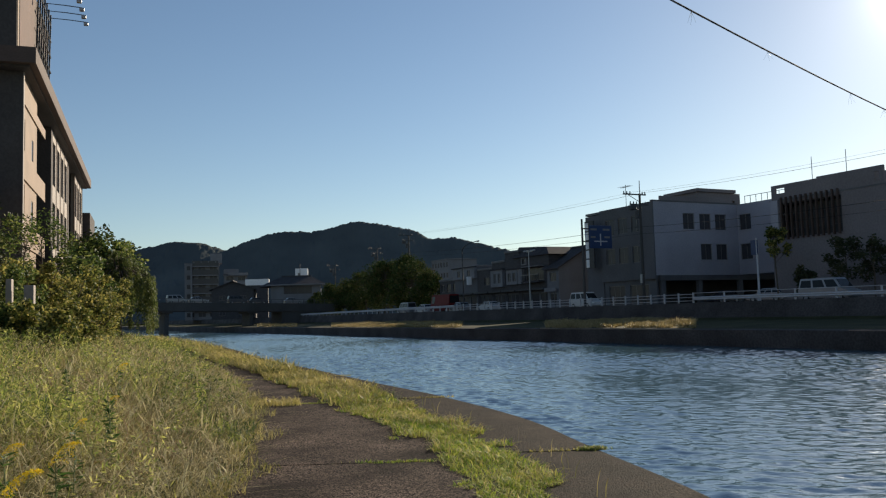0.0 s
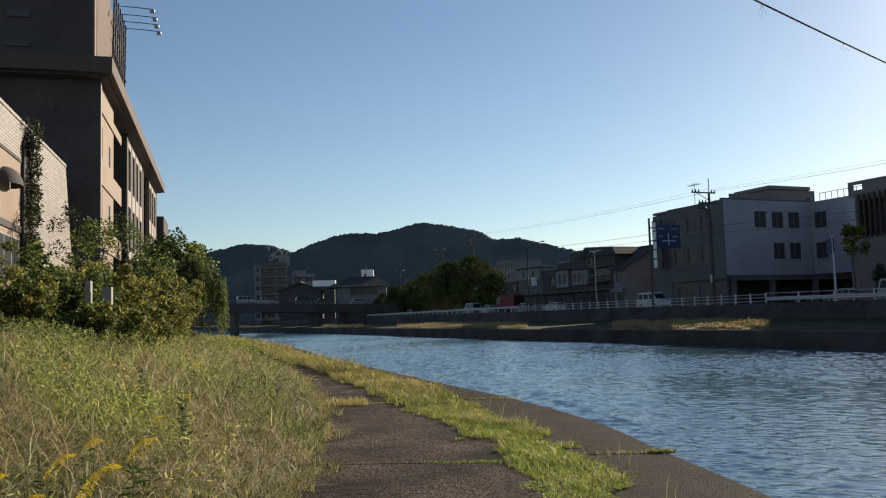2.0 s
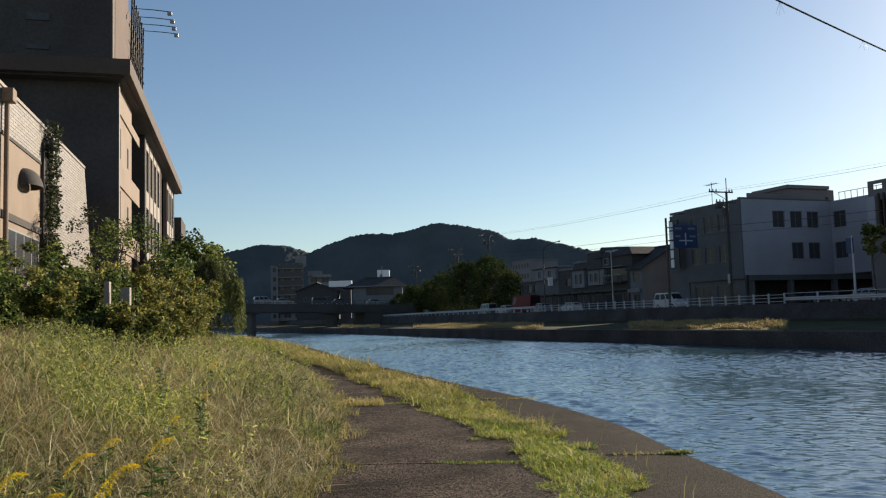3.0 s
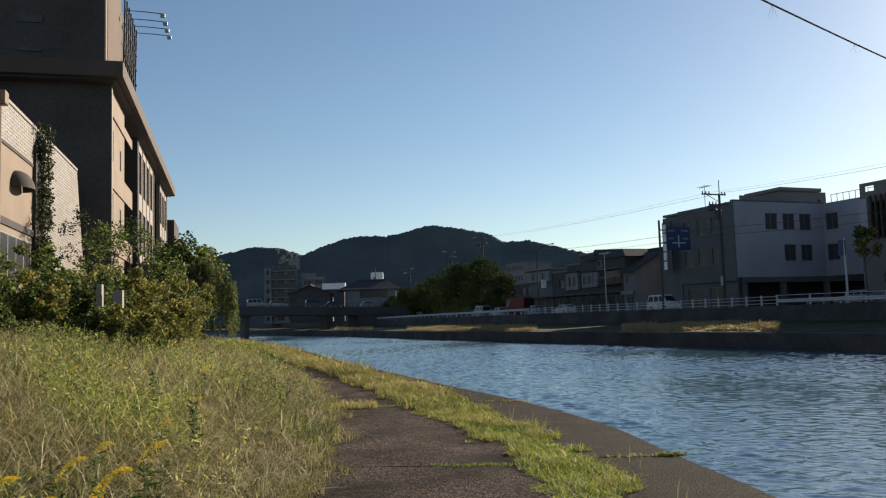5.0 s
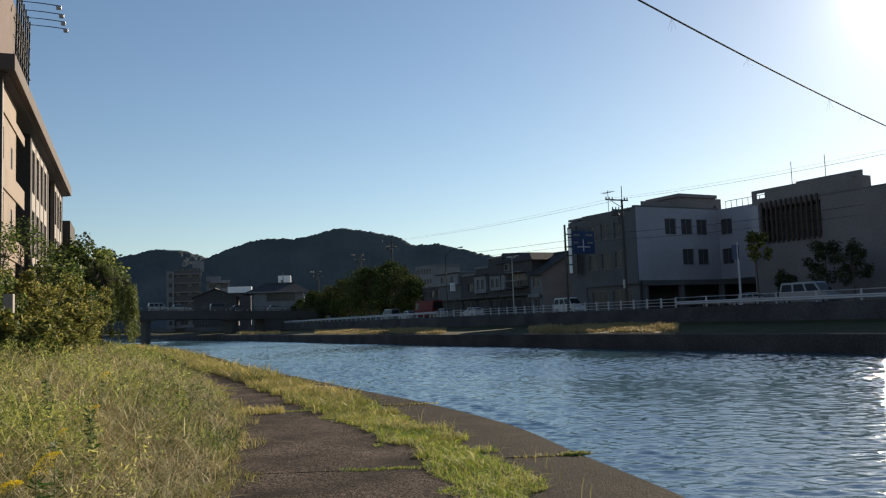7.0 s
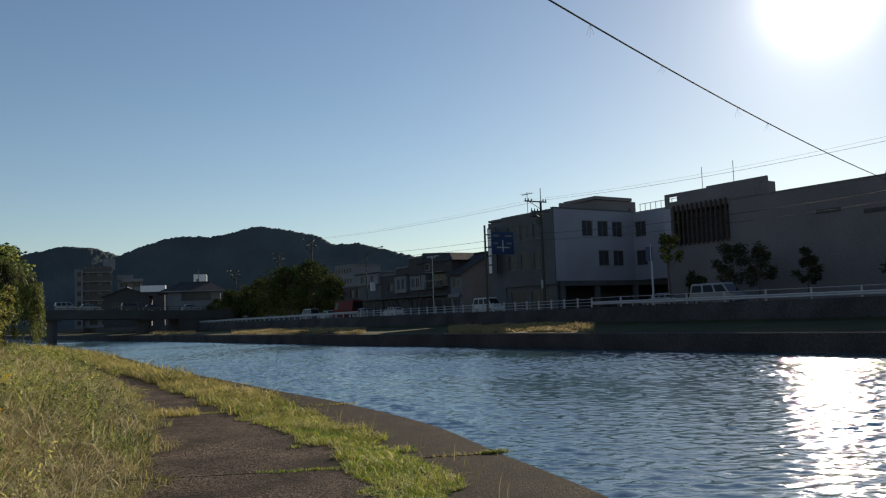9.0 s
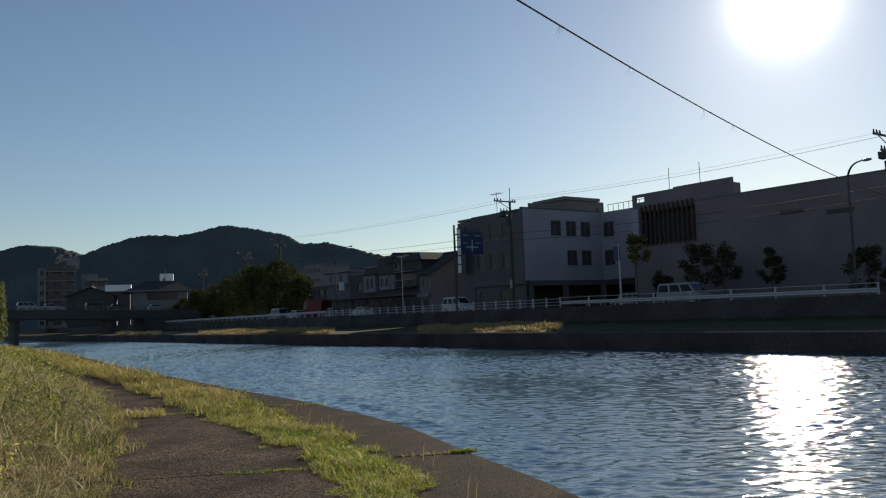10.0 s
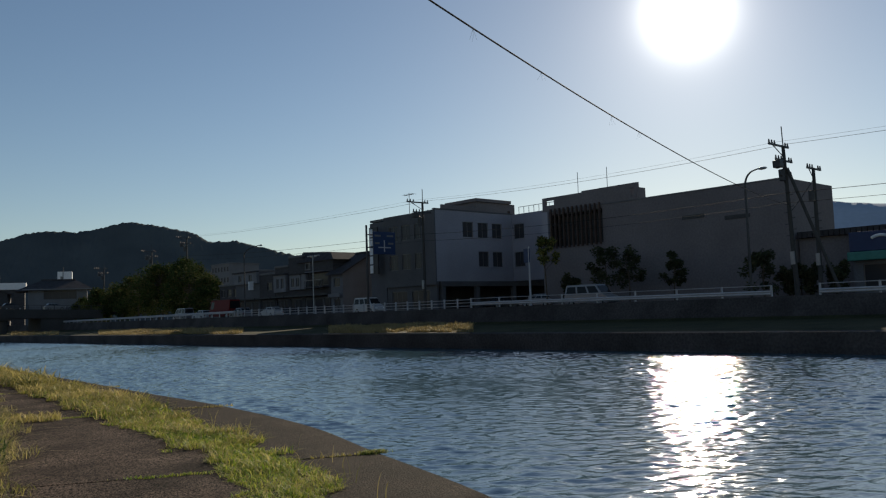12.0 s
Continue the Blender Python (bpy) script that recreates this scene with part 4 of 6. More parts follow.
window(town, "x", 69.3, 83.5, 86.6, ROAD_Z + 0.3, 4.4, 2, inward=0.1)
part("stair_bay", boxed(69.2, 76, 87.6, 91.0, ROAD_Z, 14.0, bevel=0.05), M_GREYWALL, town, "narrow grey stair bay")
part("rear_wall", boxed(92, 92.4, 64.9, 91, ROAD_Z, 14.45), M_GREYWALL, town)
part("roof", boxed(69.2, 92.2, SX + 0.2, 90.9, 14.1, 14.4), M_ROOF, town)
part("rear_roof", boxed(83.3, 92.2, 65.0, SX + 0.2, 14.1, 14.38), M_ROOF, town)
part("coping", boxed(68.85, 83.1, SX - 0.06, SX + 0.4, 14.46, 14.62), M_GREYWALL, town)
part("roof_house", wall_cells(bmesh.new(), "y", SX + 2.0, 0.3, 72.0, 85.5, 14.4, 15.5, [(84.3, 84.9, 14.7, 15.3)]), M_DIMWALL, town, "concrete roof parapet with an opening")
part("roof_house_block", boxed(78.6, 86.2, SX + 2.3, SX + 8, 14.4, 16.3, bevel=0.05), M_DIMWALL, town)
part("roof_house_slab", boxed(78.3, 85.2, SX + 2.0, SX + 8.3, 16.3, 16.75, bevel=0.04), M_DIMWALL, town)
part("pier_strip", boxed(68.83, 68.95, SX, SX + 2.6, 5.0, 14.43), M_GREYWALL, town, "lighter grey corner pier")
bm = bmesh.new()
tube(bm, ((71, 84.5, 14.3), (71, 84.5, 17.6)), 0.035, 6)
aerial = part("tv_aerial", bm, M_DARKSTEEL, town, "thin television aerial")
part("aerial_bar", boxed(70.97, 71.03, 83.5, 85.5, 17.3, 17.36), M_DARKSTEEL, aerial)
for i in range(5):
    part("aerial_rod", boxed(70.5, 71.5, 83.6 + i * 0.45, 83.63 + i * 0.45, 17.36, 17.39), M_DARKSTEEL, aerial)
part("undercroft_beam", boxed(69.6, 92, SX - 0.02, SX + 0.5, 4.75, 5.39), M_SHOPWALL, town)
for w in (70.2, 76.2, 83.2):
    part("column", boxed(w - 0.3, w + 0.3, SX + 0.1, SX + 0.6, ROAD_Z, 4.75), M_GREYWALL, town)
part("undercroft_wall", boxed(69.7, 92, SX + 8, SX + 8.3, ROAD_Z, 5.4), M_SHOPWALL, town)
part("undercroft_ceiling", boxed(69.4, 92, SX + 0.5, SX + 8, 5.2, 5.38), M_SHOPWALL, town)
for i in range(12):
    part("roof_rail_post", boxed(83.15, 83.2, 66.0 + i * 0.9, 66.06 + i * 0.9, 14.45, 15.4), M_STEEL, town)
part("roof_rail", boxed(83.15, 83.2, 66.0, 76.0, 15.35, 15.42), M_STEEL, town)

big = thing("long_hall", river(0, 0), "long windowless brown-grey hall with roof boxes", "building")
HX = 75.0
LOUVRE = (56.0, 63.5, 8.7, 12.5)
part("front_wall", wall_cells(bmesh.new(), "x", HX, 0.4, 34.75, 64.9, ROAD_Z, 12.82, [LOUVRE]), M_DIMWALL, big, "blank brown-grey street wall")
part("end_wall", boxed(HX + 0.4, 84.0, 34.75, 35.15, ROAD_Z, 12.8), M_DIMWALL, big)
part("left_wall", boxed(HX + 0.4, 83.0, 64.5, 64.9, ROAD_Z, 12.82), M_DIMWALL, big)
part("rear_wall", boxed(84.0, 84.4, 34.75, 64.9, ROAD_Z, 12.8), M_DIMWALL, big)
part("roof", boxed(HX + 0.4, 84, 35, 64.5, 12.4, 12.7), M_ROOF, big)
part("parapet", boxed(HX - 0.05, HX + 0.45, 34.7, 64.95, 12.83, 12.97), M_ROOF, big)
part("louvre_recess", boxed(HX + 1.6, HX + 1.8, 55.5, 64, 8.2, 13.0), M_DARKSTEEL, big)
for i in range(12):
    y = 56.15 + i * 0.64
    part("louvre", boxed(HX - 0.35, HX - 0.06, y, y + 0.13, 8.5, 13.15), M_BROWN, big, "upright brown fin")
part("pale_pillar", boxed(HX - 0.3, HX, 63.7, 64.7, 9.2, 12.9, bevel=0.03), M_WHITEWALL, big, "pale pillar beside the fins")
for z in (9.6, 11.2):
    part("louvre_rail", boxed(HX + 0.16, HX + 0.26, 56, 63.5, z, z + 0.15), M_DARKSTEEL, big)
part("roof_box", wall_cells(bmesh.new(), "x", HX + 0.6, 0.3, 59.2, 65.2, 12.98, 14.7, [(63.4, 64.7, 13.75, 14.35)]), M_DIMWALL, big, "brown roof box with an opening")
part("roof_box", boxed(HX + 0.9, HX + 6, 59.2, 62.0, 12.75, 14.65), M_DIMWALL, big)
part("roof_box", wall_cells(bmesh.new(), "x", HX + 0.55, 0.3, 51.6, 59.19, 12.98, 14.85, [(52.0, 52.5, 13.4, 14.3)]), M_DIMWALL, big)
part("roof_box", boxed(HX + 0.9, HX + 5, 53.6, 58.6, 12.75, 14.8), M_DIMWALL, big)
for y in (56.6, 60.8):
    bm = bmesh.new()
    tube(bm, ((HX + 2, y, 14.3), (HX + 2, y, 17.4)), 0.04, 5)
    part("aerial", bm, M_STEEL, big)
for y0, y1, z in ((43.5, 46.0, 10.1), (38.7, 41.3, 9.6)):
    part("wall_vent", boxed(HX - 0.08, HX, y0, y1, z, z + 0.4), M_DARKSTEEL, big)

# ---------------------------------------------------------------- shop and shed at the hall's far side
shed = thing("tiled_shed", river(0, 0), "low wall-fronted shed with a tiled roof", "building")
part("body", boxed(76, 86, 24, 34.6, ROAD_Z, 7.2), M_DIMWALL, shed)
bm = bmesh.new()
for i in range(22):
    y = 24 + i * 0.48
    box(bm, 75.4, 86, y, y + 0.4, 7.2, 7.75)
part("roof", bm, M_KAWARA, shed, "ridged dark tile roof")
shop = thing("corner_shop", river(0, 0), "roadside shop with a blue sign board and green awning", "shop")
part("body", wall_cells(bmesh.new(), "x", 74.2, 0.3, 16, 29.2, ROAD_Z, 7.0, [(17, 28.4, ROAD_Z + 0.4, 4.4)]), M_PLASTER, shop)
window(shop, "x", 74.2, 17, 28.4, ROAD_Z + 0.4, 4.4, 5, inward=0.15)
part("side_wall", boxed(74.5, 82, 28.9, 29.2, ROAD_Z, 7.0), M_PLASTER, shop)
part("sign_board", boxed(73.6, 74.1, 15.5, 29.2, 5.5, 7.15, bevel=0.03), M_SIGNBLUE, shop, "blue sign board")
bm = bmesh.new()
tube(bm, [(73.56, 26.6 - 0.7 * math.cos(a) * 1.2, 6.3 + 0.45 * math.sin(a)) for a in np.linspace(0.2, 2.6, 9)], 0.14, 6)
part("sign_mark", bm, M_WHITE, shop, "white curved mark")
part("awning", boxed(73.2, 74.15, 15.5, 29.3, 4.7, 5.45, bevel=0.1), M_GREENAWN, shop, "green awning")


# ---------------------------------------------------------------- houses along the far road
def gable_house(m, w, d, h, rise, wall_mat, label, windows=2, storeys=2, turn_ridge=False, roof_mat=None):
    """A house with a pitched tile roof: w along local y, d along local x, eaves at h."""
    ob = thing("house", m, label, "house")
    holes = []
    for st in range(storeys):
        for i in range(windows):
            c = w * (i + 0.5) / windows
            holes.append((c - 0.8, c + 0.8, st * h / storeys + 0.95, st * h / storeys + 2.2))
    part("front_wall", wall_cells(bmesh.new(), "x", 0, 0.25, 0, w, 0, h, holes), wall_mat, ob)
    for hl in holes:
        window(ob, "x", 0, *hl, 1, inward=0.1)
    for y in (0.0, w - 0.25):
        bm = bmesh.new()
        box(bm, 0.25, d, y, y + 0.25, 0, h)
        if not turn_ridge:
            a = [bm.verts.new((x, yy, z)) for yy in (y, y + 0.25) for x, z in ((0.25, h), (d, h), (d / 2, h + rise * 0.93))]
            bm.faces.new(a[:3]), bm.faces.new(a[3:][::-1])
            for i in range(3):
                bm.faces.new((a[i], a[(i + 1) % 3], a[3 + (i + 1) % 3], a[3 + i]))
        part("side_wall", bm, wall_mat, ob)
    part("rear_wall", boxed(d - 0.25, d, 0.25, w - 0.25, 0, h), wall_mat, ob)
    bm = bmesh.new()
    o = 0.6
    if turn_ridge:
        lo, hi, mid = -o, w + o, w / 2
        secs = [[(x, y, z) for y, z in ((lo, h - 0.2), (mid, h + rise), (hi, h - 0.2), (hi, h - 0.4), (mid, h + rise - 0.25), (lo, h - 0.4))] for x in (-o, d + o)]
    else:
        secs = [[(x, y, z) for x, z in ((-o, h - 0.2), (d / 2, h + rise), (d + o, h - 0.2), (d + o, h - 0.4), (d / 2, h + rise - 0.25), (-o, h - 0.4))] for y in (-o, w + o)]
    a, b = ([bm.verts.new(p) for p in s] for s in secs)
    for i in range(6):
        bm.faces.new((a[i], a[(i + 1) % 6], b[(i + 1) % 6], b[i]))
    for s in (a, b):
        bm.faces.new((s[0], s[1], s[4], s[5])), bm.faces.new((s[1], s[2], s[3], s[4]))
    bmesh.ops.recalc_face_normals(bm, faces=bm.faces[:])
    part("roof", bm, roof_mat or M_KAWARA, ob, "dark tile roof")
    part("ridge", boxed(d / 2 - 0.2, d / 2 + 0.2, -o, w + o, h + rise - 0.06, h + rise + 0.22) if not turn_ridge else boxed(-o, d + o, w / 2 - 0.2, w / 2 + 0.2, h + rise - 0.06, h + rise + 0.22), M_KAWARA, ob)
    if turn_ridge:
        for x in (0.02, d - 0.27):
            bm = bmesh.new()
            a = [bm.verts.new((xx, y, z)) for xx in (x, x + 0.25) for y, z in ((0, h), (w, h), (w / 2, h + rise * 0.93))]
            bm.faces.new(a[:3]), bm.faces.new(a[3:][::-1])
            part("gable", bm, wall_mat, ob)
    return ob


def flat_block(m, w, d, h, wall_mat, label, cols, storeys, category="building", name="flat_roofed_house"):
    ob = thing(name, m, label, category)
    holes = []
    sh = h / storeys
    for st in range(storeys):
        for i in range(cols):
            c = w * (i + 0.5) / cols
            holes.append((c - w / cols * 0.32, c + w / cols * 0.32, st * sh + sh * 0.32, st * sh + sh * 0.8))
    part("front_wall", wall_cells(bmesh.new(), "x", 0, 0.3, 0, w, 0, h, holes), wall_mat, ob)
    for hl in holes:
        window(ob, "x", 0, *hl, 1, inward=0.12)
    part("side_wall", boxed(0.3, d, 0, 0.3, 0, h), wall_mat, ob)
    part("side_wall", boxed(0.3, d, w - 0.3, w, 0, h), wall_mat, ob)
    part("rear_wall", boxed(d, d + 0.3, 0, w, 0, h), wall_mat, ob)
    part("roof", boxed(-0.15, d + 0.45, -0.15, w + 0.15, h, h + 0.35, bevel=0.05), M_ROOF, ob)
    return ob


GZ = ROAD_Z + 0.1
gable_house(river(68.9, 97.3, GZ), 2.9, 10, 6.0, 2.9, M_PLASTER, "plastered house with a low tiled gable", 1, 2)


def shop_house(s0, s1, top, wall_mat, label, w=69.3, deep=9.0, panels=(), openings=(), parapet=0.3):
    """A row house on the road: pale projecting panels (s0, s1, z0, z1, window spans) and dark openings (s0, s1, z0, z1)."""
    ob = thing("row_house", river(w, 0, 0), label, "house")
    shut = [(s0 + 0.4, s1 - 0.4, GZ + 0.15, GZ + 2.7)]
    part("front_wall", wall_cells(bmesh.new(), "x", 0, 0.3, s0, s1, GZ, top, list(openings) + shut), wall_mat, ob)
    for y in (s0, s1 - 0.25):
        part("side_wall", boxed(0.3, deep, y, y + 0.25, GZ, top), wall_mat, ob)
    part("rear_wall", boxed(deep, deep + 0.25, s0, s1, GZ, top), wall_mat, ob)
    part("roof", boxed(-0.12, deep + 0.4, s0 - 0.05, s1 + 0.05, top, top + parapet, bevel=0.04), M_ROOF, ob)
    for h in openings:
        window(ob, "x", 0, *h, 1, inward=0.14)
    part("canopy", boxed(-1.0, 0, s0 + 0.1, s1 - 0.1, GZ + 2.85, GZ + 3.1, bevel=0.03), M_DARKSTEEL, ob, "dark shop canopy")
    y0, y1, z0, z1 = shut[0]
    door = part("shop_front", wall_cells(bmesh.new(), "x", 0.1, 0.12, y0, y1, z0, z1, [(y0 + (y1 - y0) * (i + 0.1) / 3, y0 + (y1 - y0) * (i + 0.9) / 3, z0 + 0.35, z1 - 0.3) for i in range(3)]), M_SHOPWALL, ob)
    part("pane", boxed(0.15, 0.18, y0 + 0.05, y1 - 0.05, z0 + 0.05, z1 - 0.05), M_GLASS, door)
    for y0, y1, z0, z1, wins in panels:
        holes = [(a, b, z0 + (z1 - z0) * 0.22, z0 + (z1 - z0) * 0.78) for a, b in wins]
        pn = part("bay_panel", wall_cells(bmesh.new(), "x", -0.5, 0.5, y0, y1, z0, z1, holes), M_PANEL, ob, "pale projecting upper-floor bay")
        for hl in holes:
            part("pane", boxed(-0.38, -0.34, *hl), M_GLASS, pn)
            part("mullion", boxed(-0.44, -0.38, (hl[0] + hl[1]) / 2 - 0.05, (hl[0] + hl[1]) / 2 + 0.05, hl[2], hl[3]), M_FRAME, pn)
        part("bay_roof", boxed(-0.75, 0.0, y0 - 0.1, y1 + 0.1, z1 + 0.003, z1 + 0.2, bevel=0.03), M_KAWARA, ob)
    return ob


tall = shop_house(100.2, 108.1, 9.7, M_WOOD, "dark three-storey house with a hipped tile roof and balcony",
                  panels=((106.75, 108.0, 5.7, 8.0, ()),), openings=((106.3, 107.4, 8.7, 9.55), (101.6, 106.1, 6.1, 7.9)))
bm = bmesh.new()
lo = [bm.verts.new(p) for p in ((-0.4, 99.5, 9.75), (9.5, 99.5, 9.75), (9.5, 109.6, 9.75), (-0.4, 109.6, 9.75))]
hi = [bm.verts.new(p) for p in ((0.9, 102.0, 11.0), (7.0, 102.0, 11.0), (7.0, 109.4, 11.5), (0.9, 109.4, 11.5))]
bm.faces.new(lo[::-1]), bm.faces.new(hi)
for i in range(4):
    j = (i + 1) % 4
    bm.faces.new((lo[i], lo[j], hi[j], hi[i]))
part("hipped_roof", bm, M_KAWARA, tall, "dark hipped tile roof")
part("balcony_floor", boxed(-1.1, 0, 101.4, 106.2, 5.75, 5.95), M_WOOD, tall)
for i in range(13):
    part("baluster", boxed(-1.08, -1.02, 101.5 + i * 0.385, 101.56 + i * 0.385, 5.95, 6.85), M_DARKSTEEL, tall)
part("balcony_rail", boxed(-1.12, -0.98, 101.4, 106.2, 6.85, 6.95), M_FRAME, tall)
part("awning", boxed(-1.0, 0, 101.4, 106.2, 8.1, 8.22), M_PANEL, tall, "pale balcony awning")
part("window_surround", wall_cells(bmesh.new(), "x", -0.05, 0.05, 106.15, 107.55, 8.55, 9.69, [(106.3, 107.4, 8.7, 9.55)]), M_PANEL, tall, "white window surround")
shop_house(108.15, 112.3, 10.7, M_WOOD, "narrow dark house with pale-framed upper bay", panels=((108.2, 111.3, 5.7, 8.0, ((108.6, 109.5), (110.0, 110.9))),))
shop_house(112.35, 116.3, 9.4, M_WOOD, "dark boarded house with a pale upper bay", panels=((112.5, 116.1, 5.5, 8.2, ((113.1, 113.9), (114.5, 115.2))),))
shop_house(116.4, 121.2, 8.5, M_WOOD, "dark low flat-roofed house", openings=((117.4, 119.0, 6.0, 7.2),))
pale = shop_house(121.3, 129.3, 9.2, M_GREYWALL, "grey shop house with a pale upper storey", panels=((121.4, 129.2, 7.3, 9.15, ((123.0, 124.0), (126.5, 127.5))),))
part("sign_box", boxed(-1.4, -0.55, 122.3, 122.55, 6.2, 7.6, bevel=0.03), M_WHITE, pale, "small white sign box")
flat_block(river(70.5, 130.5, GZ), 7.0, 9, 5.6, M_WOOD, "dark low house beside the trees", 3, 2)
flat_block(river(110.0, 209.0, GZ), 10.5, 9, 15.0, M_APT, "pale grey office block behind the trees", 6, 5, name="office_block")
board = thing("shop_sign", river(68.4, 98.9, 4.2), "white roadside shop sign board on two legs", "sign")
part("panel", boxed(-0.08, 0.08, -1.5, 1.3, 0, 0.55, bevel=0.02), M_PANEL, board)
for y in (-1.2, 1.0):
    part("leg", boxed(-0.05, 0.05, y - 0.05, y + 0.05, GZ - 4.2, 0), M_DARKSTEEL, board)
pl = thing("light_pole", river(67.9, 103.3, ROAD_Z + 0.14), "slim grey roadside light pole, unlit", "street lamp")
part("post", tube(bmesh.new(), ((0, 0, 0), (0, 0, 4.5), (0, 0, 8.7)), 0.11, 8, 0.07), M_STEEL, pl)
for y in (-1.1, 0.7):
    part("lamp_head", boxed(-0.2, 0.2, y - 0.5, y + 0.5, 8.55, 8.72, bevel=0.05), M_STEEL, pl)
part("arm", boxed(-0.04, 0.04, -1.0, 0.6, 8.45, 8.54), M_STEEL, pl)
# ---------------------------------------------------------------- buildings behind the bridge
def facing(x, y, z, turn=0):
    """A pose whose local x leads away from the viewpoint and local y to the left."""
    return pose(x, y, z, 0, 0, 90 + turn)


apt = flat_block(facing(-77.5, 289, 1.7, 15), 11.5, 14, 19.4, M_APT, "grey apartment tower with glazed balconies", 3, 6, name="apartment_tower")
for k in range(6):
    z = 2.8 + k * 3.1
    part("balcony_slab", boxed(-1.3, 0, 0.2, 9.0, z, z + 0.3, bevel=0.03), M_PANEL, apt)
    part("balcony_screen", boxed(-1.25, -1.15, 0.3, 8.9, z + 0.3, z + 2.1), M_GLASS, apt, "dark glazed balcony screen")
part("edge_fin", boxed(-1.4, 0, 9.0, 9.5, 0, 19.3), M_PANEL, apt, "pale upright fin")
part("roof_house", boxed(3, 8, -1.0, 2.9, 19.75, 23.2), M_PANEL, apt)
for k in range(4):
    part("roof_beam", boxed(-1.3, 3, 1.0 + k * 2.4, 1.3 + k * 2.4, 19.75, 20.2), M_PANEL, apt)
apt2 = flat_block(facing(-68.6, 293, 1.7, 15), 8, 12, 15.6, M_PLASTER, "stepped pale apartment wing", 2, 5, name="apartment_wing")
part("upper_storey", boxed(0, 12, 3.0, 8.0, 15.95, 17.6), M_PLASTER, apt2)
for k in range(5):
    part("balcony", boxed(-1.6, 0, -0.6 + 0.15 * k, 6.6, 2.8 + k * 3.1, 3.8 + k * 3.1, bevel=0.03), M_PANEL, apt2)


def hipped_hall(m, w, d, h, rise, ridge, label):
    """A broad house with a dark tiled hipped roof, one long window in its front."""
    ob = thing("house", m, label, "house")
    hole = (w * 0.18, w * 0.74, h - 2.6, h - 0.55)
    part("front_wall", wall_cells(bmesh.new(), "x", 0, 0.3, 0, w, 0, h, [hole]), M_PLASTER, ob)
    win = part("window", wall_cells(bmesh.new(), "x", 0.12, 0.1, *hole, [(hole[0] + (hole[1] - hole[0]) * i / 4 + 0.08, hole[0] + (hole[1] - hole[0]) * (i + 1) / 4 - 0.08, hole[2] + 0.08, hole[3] - 0.08) for i in range(4)]), M_DARKSTEEL, ob)
    part("pane", boxed(0.16, 0.19, *hole), M_GLASS, win)
    for y in (0, w - 0.3):
        part("side_wall", boxed(0.3, d, y, y + 0.3, 0, h), M_PLASTER, ob)
    part("rear_wall", boxed(d, d + 0.3, 0, w, 0, h), M_PLASTER, ob)
    bm = bmesh.new()
    o, mid = 1.2, w / 2
    lo = [bm.verts.new(p) for p in ((-o, -o, h), (d + o, -o, h), (d + o, w + o * 2.5, h - 0.5), (-o, w + o * 2.5, h - 0.5))]
    hi = [bm.verts.new(p) for p in ((d / 2, mid - ridge / 2, h + rise), (d / 2, mid + ridge / 2, h + rise))]
    bm.faces.new(lo[::-1])
    for f in ((lo[0], lo[1], hi[0]), (lo[1], lo[2], hi[1], hi[0]), (lo[2], lo[3], hi[1]), (lo[3], lo[0], hi[0], hi[1])):
        bm.faces.new(f)
    part("roof", bm, M_KAWARA, ob, "dark hipped tile roof")
    part("ridge", boxed(d / 2 - 0.25, d / 2 + 0.25, mid - ridge / 2, mid + ridge / 2, h + rise - 0.1, h + rise + 0.25), M_KAWARA, ob)
    part("fascia", boxed(-o - 0.05, -o + 0.05, -o, w + o, h - 0.28, h - 0.003), M_PANEL, ob)
    return ob


hipped_hall(facing(-33.0, 226, 1.7, 8), 13.4, 11, 8.9, 2.4, 8.0, "broad house with a dark hipped tile roof")
gable_house(facing(-50.6, 223, 1.7, 8), 11, 10, 8.1, 2.1, M_WOOD, "dark timber house with a tiled gable roof", 2, 2, True)
low = thing("white_topped_block", facing(-54.9, 262, 1.7, 8), "low dark block with a white parapet behind the roofs", "building")
# body darkened and kept shallow so no sunlit side shows to the camera
part("body", boxed(0, 2.2, 0, 6.7, 0, 10.4), M_WOOD, low)
part("parapet", boxed(-0.3, 2.5, -0.3, 7.0, 10.4, 12.3, bevel=0.05), M_WHITE, low, "white roof parapet")
plant = thing("roof_plant_room", facing(-42.3, 262, 1.7, 8), "white rooftop plant room on a block behind the houses", "building")
# lower block coloured dark so it stays unseen below the white room
part("block", boxed(-1, 8, -3, 6, 0, 11.8), M_WOOD, plant)
part("room", boxed(0, 5, 0, 3.9, 11.8, 15.3, bevel=0.06), M_WHITE, plant, "white rendered room")
part("door", boxed(-0.05, 0, 2.3, 3.1, 11.9, 13.9), M_FRAME, plant)
part("mast", tube(bmesh.new(), ((-0.5, 2.4, 11.8), (-0.5, 2.4, 14.0), (-0.5, 2.4, 16.6)), 0.08, 6), M_DARKSTEEL, plant)


